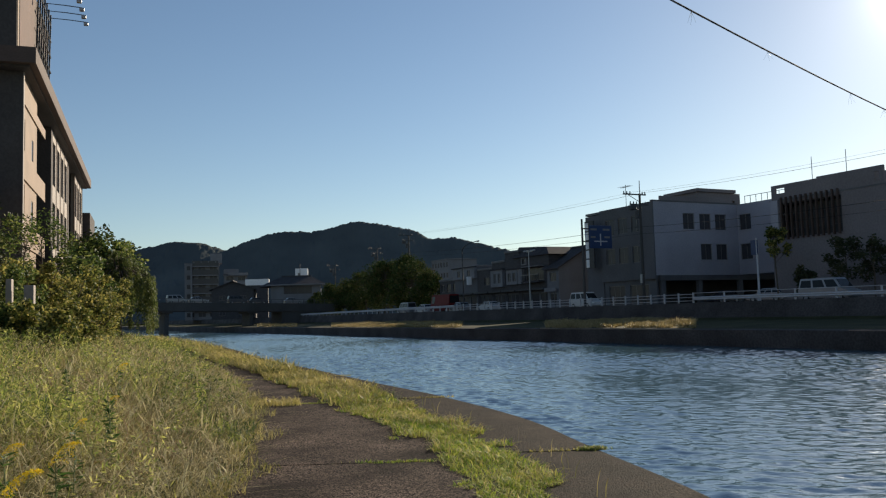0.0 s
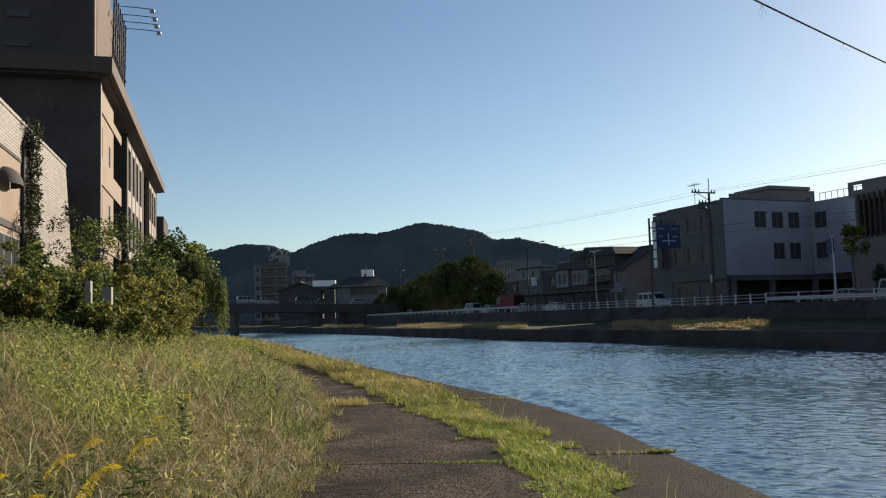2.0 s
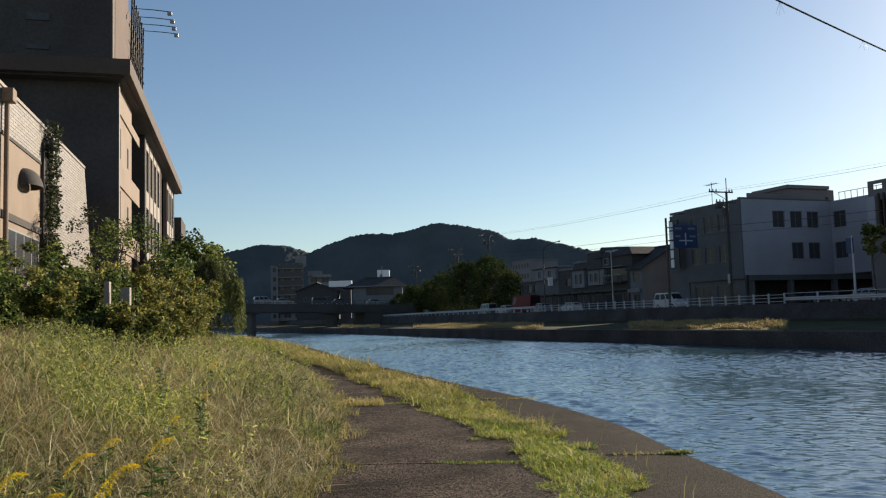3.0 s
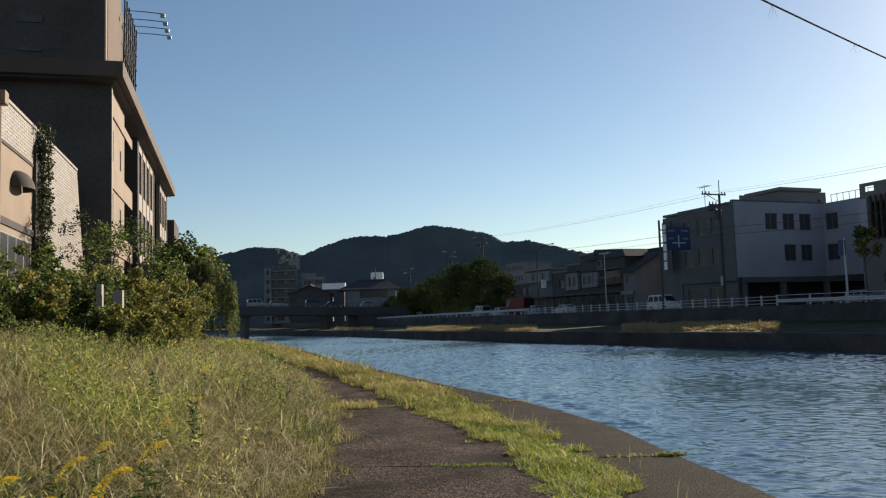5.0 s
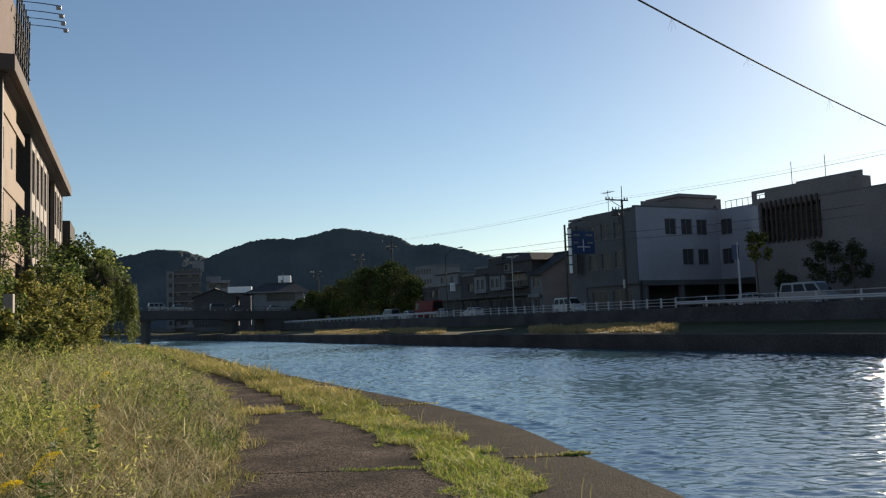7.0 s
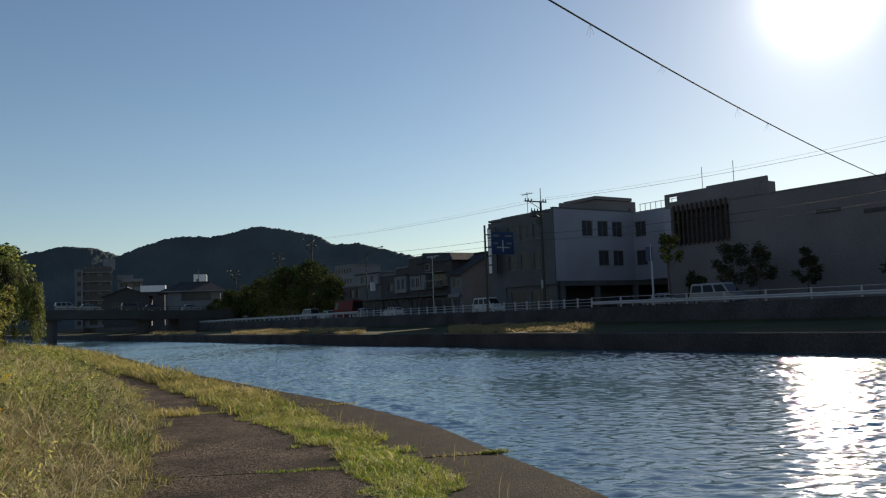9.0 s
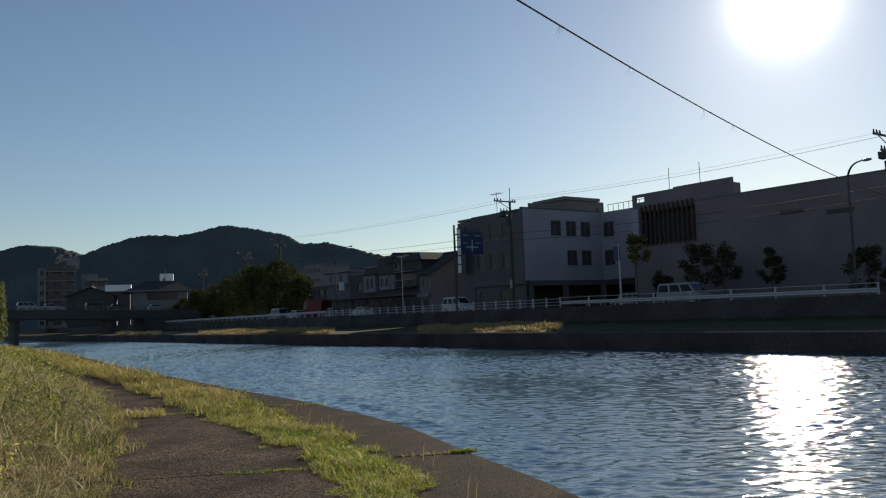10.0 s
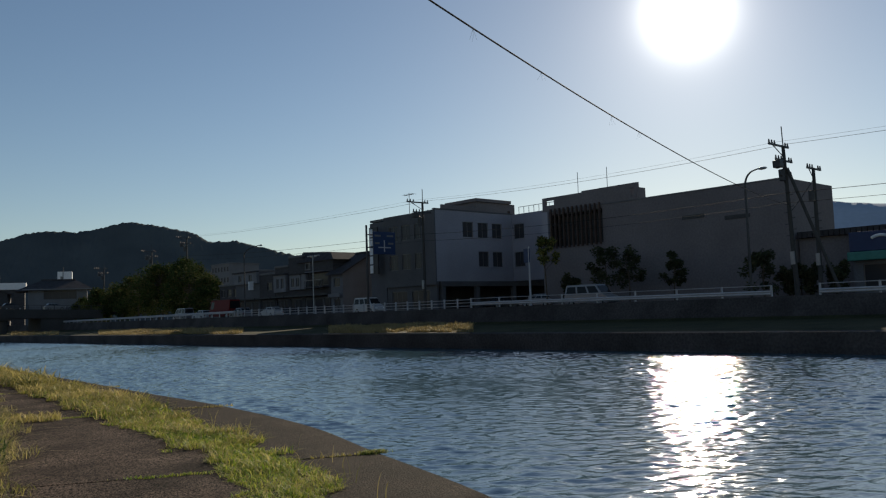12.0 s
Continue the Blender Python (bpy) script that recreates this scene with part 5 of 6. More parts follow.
# ---------------------------------------------------------------- poles, lamps and wires
def utility_pole(m, height, label, arms=2, strut=False, rod=True):
    p = thing("utility_pole", m, label, "utility pole")
    bm = bmesh.new()
    tube(bm, [(0, 0, z) for z in np.linspace(0, height - 1.6, 8)], 0.2, 12, 0.13)
    part("shaft", bm, M_POLE, p)
    if rod:
        bm = bmesh.new()
        tube(bm, ((0.02, 0, height - 1.8), (0.02, 0, height)), 0.045, 8)
        part("top_rod", bm, M_DARKSTEEL, p)
    for i in range(arms):
        z = height - 1.7 - i * 1.15
        x0, x1 = ((-2.4, 0.9), (-1.5, 1.3), (-1.0, 1.0))[i % 3] if rod else (-1.2, 1.4)
        a = part("crossarm", boxed(x0, x1, -0.06, 0.06, z, z + 0.14), M_DARKSTEEL, p)
        part("brace", tube(bmesh.new(), ((x0 * 0.7, 0, z), (-0.1, 0, z - 0.75)), 0.04, 5), M_DARKSTEEL, a)
        if i == 1:
            part("switch_gear", boxed(x0, x0 + 0.7, -0.3, 0.3, z - 0.6, z - 0.02, bevel=0.08), M_DARKSTEEL, a, "dark switch box under the crossarm")
        for x in (x0 + 0.1, x0 + 0.55, x0 + 1.0, x1 - 0.5, x1 - 0.1):
            bm = bmesh.new()
            tube(bm, ((x, 0, z + 0.14), (x, 0, z + 0.22), (x, 0, z + 0.42)), 0.09, 7, 0.05)
            part("insulator", bm, M_DARKSTEEL, a)
    bm = bmesh.new()
    tube(bm, ((-0.45, 0.1, height - 4.4), (-0.45, 0.1, height - 3.5)), 0.24, 12)
    part("transformer", bm, M_DARKSTEEL, p, "grey transformer can")
    part("box", boxed(-0.3, -0.18, -0.16, 0.16, 2.6, 3.6), M_STEEL, p)
    for k in range(9):
        z = 4.4 + k * (height - 9.5) / 9
        part("step_bolt", boxed(-0.04, 0.04, *((0.1, 0.42) if k % 2 else (-0.42, -0.1)), z, z + 0.05), M_DARKSTEEL, p)
    if strut:
        bm = bmesh.new()
        tube(bm, ((0, -0.15, height - 3.4), (0, -3.4, -0.1)), 0.13, 10)
        part("strut", bm, M_POLE, p, "slanting concrete strut")
    return p


POLES = ((64.0, 29.5, 15.4), (64.0, 73.84, 16.2), (77.0, 164.7, 20.5), (77.0, 182.5, 19.0), (77.0, 211.8, 16.9), (64.0, -18.0, 15.4))
for w, s, z in POLES:
    near = s == 29.5
    utility_pole(river(w, s, ROAD_Z + 0.1) @ pose(0, 0, 0, -2.0 if near else 0.3), z - ROAD_Z - 0.14, "tall concrete utility pole with crossarms and insulators", 3 if near else 2, near)
utility_pole(river(69.2, 29.9, ROAD_Z + 0.1), 12.3, "shorter utility pole behind the strutted one", 1, False, False)
utility_pole(pose(-30.7, -19.4, 0.8, 0, 0, 20), 11.5, "concrete utility pole on the near bank", 1)


def street_lamp(m, height, reach, label):
    p = thing("street_lamp", m, label, "street lamp")
    bm = bmesh.new()
    pts = [(0, 0, z) for z in np.linspace(0, height - 1.2, 6)]
    pts += [(0, -reach * (1 - math.cos(a)) * 0.75, height - 1.2 + 1.1 * math.sin(a)) for a in np.linspace(0.25, 1.45, 7)]
    pts += [(0, -reach, height - 0.02)]
    tube(bm, pts, 0.11, 10, 0.05)
    part("post", bm, M_DARKSTEEL, p, "dark curved steel post")
    bm = bmesh.new()
    bmesh.ops.create_uvsphere(bm, u_segments=14, v_segments=8, radius=0.38, matrix=Matrix.Translation((0, -reach - 0.25, height - 0.05)) @ Matrix.Diagonal((0.42, 1.0, 0.3, 1)))
    part("lamp_head", bm, M_STEEL, p, "oval lamp head", True)
    return p


street_lamp(river(59.4, 30.9, ROAD_Z), 9.9, 1.2, "curved roadside street lamp, unlit")
street_lamp(river(59.4, 108.3, ROAD_Z), 10.2, 4.6, "curved roadside street lamp far along the road, unlit")


def cable(name, points, radius, label):
    bm = bmesh.new()
    tube(bm, points, radius, 5)
    return solid(name, bm, M_WIRE, label, "cable")


def span(a, b, sag, n=18):
    a, b = Vector(a), Vector(b)
    return [a.lerp(b, t) - Vector((0, 0, 4 * sag * t * (1 - t))) for t in np.linspace(0, 1, n)]


def rp(w, s, z):
    return river(w, s, z).translation


TOPS = [(64.0, -18.0, 15.4), (64.0, 30.0, 15.4), (64.0, 73.84, 16.2), (77.0, 164.7, 20.5)]
for (w0, s0, z0), (w1, s1, z1) in zip(TOPS, TOPS[1:]):
    for dw, dz in ((-1.0, -1.4), (0.6, -1.4), (0.8, -1.38)):
        cable("power_line", span(rp(w0 + dw, s0, z0 + dz), rp(w1 + dw, s1, z1 + dz), 0.5), 0.008, "thin power line strung between the utility poles")
    for dz, r in ((-5.4, 0.022), (-6.2, 0.016)):
        cable("telephone_line", span(rp(w0 - 0.2, s0, z0 + dz), rp(w1 - 0.2, s1, z1 + dz), 0.5), r, "thick black telephone line along the road")
cable("telephone_line", span(rp(63.8, 29.7, 8.3), rp(69.2, 29.9, 11.6), 0.1), 0.03, "black line between two poles")
pts = []
for k in np.linspace(-0.9, 1.0, 60):
    pts.append((4.35 + 38.9 * k, 16.2 + 39.5 * k, 7.77 + 2.1 * (k - 0.25) ** 2 + 0.9 * max(0.0, 0.25 - k) ** 2))
cable("river_cable", pts, 0.021, "long black cable hung across the river")

# overhead road sign
sign = thing("road_sign", river(58.8, 78, ROAD_Z), "blue overhead direction sign on a steel arm", "road sign")
bm = bmesh.new()
tube(bm, ((0, 0, 0), (0, 0, 10.4)), 0.16, 10, 0.12)
part("post", bm, M_DARKSTEEL, sign)
for z in (7.8, 9.3):
    bm = bmesh.new()
    tube(bm, ((0, 0, z), (4.2, 0, z)), 0.07, 8)
    part("arm", bm, M_DARKSTEEL, sign)
panel = part("panel", boxed(0.9, 4.2, -0.14, -0.08, 7.0, 9.7, bevel=0.02), M_SIGNBLUE, sign, "blue sign panel")
part("mark", boxed(2.45, 2.6, -0.16, -0.145, 7.3, 8.7), M_RAILWHITE, panel, "white road diagram")
part("mark", boxed(1.6, 3.5, -0.16, -0.145, 7.75, 7.88), M_RAILWHITE, panel, "white road diagram")
for x0, x1, z in ((1.1, 2.0, 9.1), (2.9, 3.9, 9.1), (1.1, 1.8, 8.2), (3.1, 3.9, 8.2)):
    part("bar", boxed(x0, x1, -0.16, -0.145, z, z + 0.22), M_FRAME, panel)
# vertical shop sign by the stair bay
vs = thing("hanging_sign", river(68.0, 88.6, 6.9), "tall narrow white sign panels on a dark rack", "sign")
part("rack", boxed(-0.1, 0.1, -0.9, 0.9, 0, 6.3), M_DARKSTEEL, vs)
for i in range(5):
    part("panel", boxed(-0.16, -0.1, 0.1, 0.75, 0.15 + i * 1.22, 1.2 + i * 1.22, bevel=0.01), M_WHITE, vs, "white sign panel")
post = thing("sign_post", river(66.0, 59.1, ROAD_Z + 0.14), "white pole with a small blue sign", "sign post")
bm = bmesh.new()
tube(bm, ((0, 0, 0), (0, 0, 0.5), (0, 0, 6.4)), 0.16, 10, 0.08)
part("post", bm, M_RAILWHITE, post)
part("panel", boxed(-0.06, 0.06, -0.1, 0.7, 4.7, 6.2, bevel=0.02), M_SIGNBLUE, post, "small blue sign")


# ---------------------------------------------------------------- roadside rails on the far bank
def pipe_fence(s0, s1, label):
    f = thing("railing", river(58.1, 0), label, "railing", kind="structure")
    n = int((s1 - s0) / 2.0)
    for i in range(n + 1):
        y = s0 + (s1 - s0) * i / n
        bm = boxed(-0.07, 0.07, y - 0.07, y + 0.07, ROAD_Z + 0.2, ROAD_Z + 1.2, bevel=0.02)
        part("post", bm, M_RAILWHITE, f)
    for z in (0.42, 0.75, 1.05):
        bm = bmesh.new()
        tube(bm, ((0, s0, ROAD_Z + z), (0, s1, ROAD_Z + z)), 0.035, 6)
        part("rail", bm, M_RAILWHITE, f)


def beam_rail(rows, label, tall=True):
    f = thing("guardrail", river(58.1, 0), label, "guardrail", kind="structure")
    (s0, z0), (s1, z1) = rows
    bm = bmesh.new()
    prof = ((0.0, 0.0), (-0.07, 0.06), (-0.02, 0.15), (-0.07, 0.25), (0.0, 0.33), (0.04, 0.16))
    secs = [[bm.verts.new((x - 0.08, s, z + dz)) for x, dz in prof] for s, z in ((s0, z0), (s1, z1))]
    for i in range(6):
        j = (i + 1) % 6
        bm.faces.new((secs[0][i], secs[0][j], secs[1][j], secs[1][i]))
    bmesh.ops.recalc_face_normals(bm, faces=bm.faces[:])
    part("beam", bm, M_RAILWHITE, f, "white steel beam")
    n = max(1, int(abs(s1 - s0) / (3.9 if tall else 2.2)))
    for i in range(n + 1):
        u = i / n
        y, z = s0 + (s1 - s0) * u, z0 + (z1 - z0) * u
        part("post", boxed(-0.06, 0.06, y - 0.07, y + 0.07, z - 0.5, z + (0.72 if tall else 0.35), bevel=0.02), M_RAILWHITE, f)
    if tall:
        bm = bmesh.new()
        tube(bm, ((0, s0, z0 + 0.68), (0, s1, z1 + 0.68)), 0.03, 6)
        part("rail", bm, M_RAILWHITE, f)


pipe_fence(60.0, 108, "white post-and-pipe railing on the road wall")
beam_rail(((28.7, 1.98), (60.0, 2.12)), "white guardrail with a pipe above")
beam_rail(((-30, 1.95), (25.2, 1.98)), "white guardrail with a pipe above")
beam_rail(((109, 2.4), (188, 2.05)), "long white guardrail on the road wall", False)


# ---------------------------------------------------------------- trees and shrubs
def tree(name, m, height, spread, leaf_mat, label, leaves=2600, leaf=0.28, trunk=0.16, bare=0.35, category="tree", clumps=26, droop=0.0):
    """A tapered trunk with limbs, and a crown of leaf clumps at their ends."""
    ob = thing(name, m, label, category)
    r = random.Random(int(height * 100 + spread * 37))
    bm = bmesh.new()
    top = Vector((r.uniform(-0.2, 0.2) * spread, r.uniform(-0.2, 0.2) * spread, height * 0.85))
    mid = Vector((r.uniform(-0.08, 0.08) * spread, r.uniform(-0.08, 0.08) * spread, height * 0.45))
    tube(bm, ((0, 0, -0.2), mid * 0.5, mid, (mid + top) / 2, top), trunk, 8, trunk * 0.25)
    cs, sp = [], []
    for i in range(clumps):
        a = r.uniform(0, 2 * math.pi)
        z = height * (bare + (1 - bare) * r.random() ** 0.8)
        u = (z / height - bare) / max(1 - bare, 0.01)
        rad = spread * (0.35 + 0.65 * math.sin(math.pi * min(1, 0.18 + u * 0.8))) * r.uniform(0.45, 1.0)
        end = Vector((math.cos(a) * rad, math.sin(a) * rad, z * 0.97))
        base = mid.lerp(top, min(1, max(0, u * 0.8)))
        tube(bm, (base, base.lerp(end, 0.5) + Vector((0, 0, 0.06 * height * r.random())), end), trunk * 0.3, 5, trunk * 0.08)
        cs.append(end)
        sp.append(spread * r.uniform(0.18, 0.38))
    part("trunk", bm, M_BARK, ob)
    v, t = leaf_cloud([tuple(c) for c in cs], sp, leaves, leaf, droop)
    cr = new("crown", tri_mesh("crown", v, t, leaf_mat))
    cr.parent = ob
    return ob


def shrub(name, m, height, spread, leaf_mat, label, leaves=5000, leaf=0.095, stems=10):
    ob = thing(name, m, label, "shrub")
    r = random.Random(int(height * 100 + spread * 53 + leaves))
    bm = bmesh.new()
    cs, sp = [], []
    for i in range(stems):
        a = r.uniform(0, 2 * math.pi)
        h = height * r.uniform(0.55, 1.0)
        out = spread * r.uniform(0.2, 0.9)
        p0 = Vector((r.uniform(-0.3, 0.3), r.uniform(-0.3, 0.3), -0.2))
        p2 = Vector((math.cos(a) * out, math.sin(a) * out, h))
        p1 = p0.lerp(p2, 0.5) + Vector((0, 0, 0.15 * h))
        tube(bm, (p0, p1, p2), 0.035, 5, 0.01)
        for u in (0.3, 0.5, 0.7, 0.85, 0.97):
            q = (p0.lerp(p1, u * 2) if u < 0.5 else p1.lerp(p2, u * 2 - 1)) + Vector((r.uniform(-1, 1), r.uniform(-1, 1), r.uniform(-0.4, 0.4))) * 0.22 * spread
            cs.append(q)
            sp.append(spread * r.uniform(0.14, 0.34) * (1.15 - 0.6 * u))
    part("stem", bm, M_BARK, ob)
    v, t = leaf_cloud([tuple(c) for c in cs], sp, int(leaves * 1.7), leaf)
    cr = new("foliage", tri_mesh("foliage", v, t, leaf_mat))
    cr.parent = ob
    return ob


def polar(az, d, z=None):
    """az degrees to the left of +y, d metres out."""
    x, y = -math.sin(radians(az)) * d, math.cos(radians(az)) * d
    return pose(x, y, float(ground_z(x, y)) if z is None else z, 0, 0, az * 7)


G, Y, W_ = M_LEAF_BUSH, M_LEAF_YELLOW, M_LEAF_WILLOW
for az, d, h, sp_, lm, n in ((36.5, 17, 2.6, 1.8, G, 6000), (34.0, 19, 2.2, 1.5, G, 6500), (32.3, 20, 1.9, 1.4, Y, 5500), (31.0, 22, 2.1, 1.5, G, 6500),
                             (29.3, 23, 2.0, 1.5, G, 6500), (27.9, 24, 2.2, 1.5, G, 5500), (26.2, 26, 2.6, 1.6, Y, 5500), (24.6, 28, 2.3, 1.7, Y, 6000),
                             (28.4, 19.5, 1.2, 0.9, G, 4500), (26.3, 19.2, 1.2, 0.9, Y, 5000), (24.3, 20.5, 1.3, 1.1, Y, 3500), (23.2, 31, 2.6, 1.9, Y, 6000), (22.6, 36, 2.8, 1.8, Y, 6000), (22.6, 42, 2.6, 1.8, G, 5500), (34.5, 26, 3.2, 1.8, G, 4500)):
    shrub("shrub", polar(az, d + (1.5 if d > 19.9 or az > 30 else 0.6)), h * 1.05, sp_, lm, "dense leafy shrub " + ("with yellowing, sunlit-toned leaves" if lm is Y else "with dark green leaves") + " behind the weeds", n)
# the sapling 36 m out wears the dark ivy colour as shade
for az, d, h, sp_ in ((30.9, 25.0, 3.6, 0.8), (27.0, 29, 4.0, 1.1), (25.7, 33, 4.6, 1.3), (28.3, 36, 5.6, 1.2)):
    tree("sapling", polar(az, d), h, sp_, M_LEAF_IVY_SHADE if d == 36 else G, "thin leafy sapling against the building", 1500, 0.11, 0.05, 0.3, "sapling", 14)
tree("tree", polar(22.4, 62), 7.6, 2.6, M_LEAF_DARK, "round dark tree past the brown building", 4500, 0.26, 0.16, 0.3)
tree("tree", polar(22.0, 58), 6.2, 2.6, G, "leafy tree past the brown building", 4500, 0.26, 0.14, 0.25)
tree("tree", polar(23.6, 48), 4.6, 2.4, G, "leafy tree beside the brown building", 4000, 0.22, 0.12, 0.2)


def willow(m, height, spread, label):
    ob = thing("willow_tree", m, label, "tree")
    r = random.Random(11)
    bm = bmesh.new()
    tube(bm, ((0, 0, -0.3), (0.1, 0.1, height * 0.4), (0.2, 0.0, height * 0.75)), 0.22, 9, 0.1)
    cs, sp = [], []
    for i in range(95):
        a, rad = r.uniform(0, 2 * math.pi), spread * math.sqrt(r.random())
        z = height * (0.98 - 0.36 * (rad / spread) ** 2) - r.uniform(0, 0.4)
        p = Vector((math.cos(a) * rad, math.sin(a) * rad, z))
        tube(bm, ((0.15, 0, height * 0.6), Vector((0.15, 0, height * 0.75)).lerp(p, 0.5) + Vector((0, 0, 0.3)), p), 0.05, 5, 0.012)
        length = r.uniform(0.35, 0.9) * z * (0.5 + 0.5 * rad / spread)
        for k in range(13):
            cs.append((p.x * (1 + 0.07 * k / 12), p.y * (1 + 0.07 * k / 12), z - length * k / 12))
            sp.append(0.13)
    part("trunk", bm, M_BARK, ob)
    v, t = leaf_cloud(cs, sp, 26000, 0.17, 2.0, wide=0.11)
    cr = new("crown", tri_mesh("crown", v, t, W_))
    cr.parent = ob


willow(polar(21.2, 50), 5.4, 2.0, "willow with drooping pale green branches by the path")

for s, w, h, sp_, lm in ((143, 71, 7.6, 3.6, M_LEAF_DARK), (149, 70, 10.2, 4.6, M_LEAF_DARK), (155, 73, 11.6, 5.2, M_LEAF_DARK), (161, 70, 10.8, 4.4, M_LEAF_DARK), (167, 72, 11.2, 5.4, M_LEAF_DARK), (175, 71, 9.6, 5.0, M_LEAF_DARK),
                         (182, 70, 7.2, 4.2, M_LEAF_DARK), (189, 72, 8.4, 4.4, M_LEAF_DARK), (198, 71, 7.4, 4.2, M_LEAF_DARK), (208, 72, 6.3, 3.8, M_LEAF_DARK)):
    tree("tree", river(w, s, ROAD_Z), h, sp_, lm, "broad roadside tree with dark autumn leaves", 6000, 0.42, 0.22, 0.16, clumps=46)
# the tree at 60.2 is coloured yellow for the light on it
for s, w, h, sp_, bare in ((60.2, 70, 7.8, 1.3, 0.6), (52.5, 70.5, 6.0, 1.9, 0.35), (49.5, 70.2, 5.6, 1.7, 0.35), (44.2, 70, 4.8, 1.2, 0.35), (35.2, 70, 4.2, 1.7, 0.2), (57.0, 70, 3.2, 1.2, 0.2)):
    tree("street_tree", river(w, s, ROAD_Z + 0.14), h, sp_, M_LEAF_YELLOW if s == 60.2 else M_LEAF_STREET, "tall street tree beside the white building, coloured yellow for sunlight" if s == 60.2 else "small dark street tree before the long hall", 2200, 0.26, 0.1, bare, clumps=18)
for s in (29.4, 31.6, 33.4):
    shrub("hedge", river(71, s, ROAD_Z + 0.1), 3.2, 1.4, M_LEAF_STREET, "clipped dark hedge by the roadside", 2600, 0.2)

# ---------------------------------------------------------------- posts in the bushes
for x, y, z0, h, wd in ((-10.16, 19.52, 0.8, 1.9, 0.13), (-9.78, 19.71, 0.8, 1.75, 0.22)):
    solid("fence_post", boxed(-wd / 2, wd / 2, -0.09, 0.09, 0, h, bevel=0.015), M_PALE, "pale concrete fence post standing in the bushes", "fence post", m=pose(x, y, z0, 0, 0, 12))


# ---------------------------------------------------------------- grasses and weeds
def scatter(y0, y1, fa, fb, per_m2):
    """Feet strewn between two edge curves."""
    yy = rng.uniform(y0, y1, int((y1 - y0) * 60))
    wide = float(np.mean(np.abs(fb(yy) - fa(yy))))
    n = int((y1 - y0) * wide * per_m2)
    y = rng.uniform(y0, y1, n)
    u = rng.random(n)
    return fa(y) + (fb(y) - fa(y)) * u, y


def grass_object(name, sets, material, label):
    vs, ts, k = [], [], 0
    for v, t in sets:
        vs.append(v), ts.append(t + k)
        k += len(v)
    return tagged(new(name, tri_mesh(name, np.concatenate(vs), np.concatenate(ts), material)), label, "grass", kind="stuff")


def clump_noise(x, y, f):
    return np.array([noise.noise((a * f, b * f, 2.0)) for a, b in zip(x, y)])


dry, green = [], []
for y0, y1, wide, n_, bw in ((-14, 2.0, 7, 45, 0.02), (2.0, 9, 8, 420, 0.008), (9, 16, 11, 300, 0.010), (16, 28, 16, 150, 0.015), (28, 46, 20, 60, 0.024), (46, 85, 14, 28, 0.04)):
    x, y = scatter(y0, y1, lambda q: left_x(q) - wide, lambda q: left_x(q) + 0.12, n_)
    d = left_x(y) - x
    z = ground_z(x, y)
    pat = clump_noise(x, y, 0.55)
    h = (0.3 + 0.62 * np.clip(d / 1.4, 0, 1)) * rng.uniform(0.5, 1.2, len(x)) * (1 + 0.35 * pat)
    is_green = rng.random(len(x)) < np.clip(0.30 + 1.6 * pat, 0.05, 0.92)
    for mask, store, wk, bend in ((~is_green, dry, 0.85, (0.4, 1.9)), (is_green, green, 1.5, (0.3, 1.5))):
        b = np.stack([x[mask], y[mask], z[mask] - 0.03], 1)
        store.append(blades(b, h[mask] * (1.0 if store is dry else 0.85), bw * wk * rng.uniform(0.6, 1.4, mask.sum()), rng.uniform(*bend, mask.sum())))
# tangled stalks and seed heads in the upper layer
for y0, y1, wide, n_, bw in ((2.0, 9, 8, 400, 0.006), (9, 17, 11, 240, 0.008), (17, 30, 14, 80, 0.012)):
    x, y = scatter(y0, y1, lambda q: left_x(q) - wide, lambda q: left_x(q) - 0.15, n_)
    keep = clump_noise(x, y, 0.55) < 0.12 + rng.normal(0, 0.12, len(x))
    x, y = x[keep], y[keep]
    d = left_x(y) - x
    z = ground_z(x, y) + (0.1 + 0.42 * np.clip(d / 1.4, 0, 1)) * rng.uniform(0.3, 1.1, len(x))
    dry.append(blades(np.stack([x, y, z], 1), rng.uniform(0.12, 0.38, len(x)), bw * rng.uniform(0.6, 1.5, len(x)), rng.uniform(0.6, 2.6, len(x))))
grass_object("tall_grass", dry, M_GRASS_DRY, "tall dry straw-coloured grass bent over beside the path")
grass_object("green_weeds", green, M_GRASS_GREEN, "leafy green weeds among the dry grass")
# long pale stalks lying over the top of the weeds
stalks = []
for y0, y1, wide, n_, bw in ((2.0, 7, 7, 42, 0.0038), (7, 13, 10, 34, 0.0055), (13, 24, 14, 18, 0.008)):
    x, y = scatter(y0, y1, lambda q: left_x(q) - wide, lambda q: left_x(q) + 0.1, n_)
    d = left_x(y) - x
    z = ground_z(x, y) + (0.12 + 0.5 * np.clip(d / 1.4, 0, 1)) * rng.uniform(0.4, 1.15, len(x))
    stalks.append(blades(np.stack([x, y, z], 1), rng.uniform(0.2, 0.55, len(x)), bw * rng.uniform(0.7, 1.4, len(x)), rng.uniform(0.8, 3.2, len(x))))
grass_object("straw_stalks", stalks, M_STALK, "long pale straw stalks fallen over the weeds")
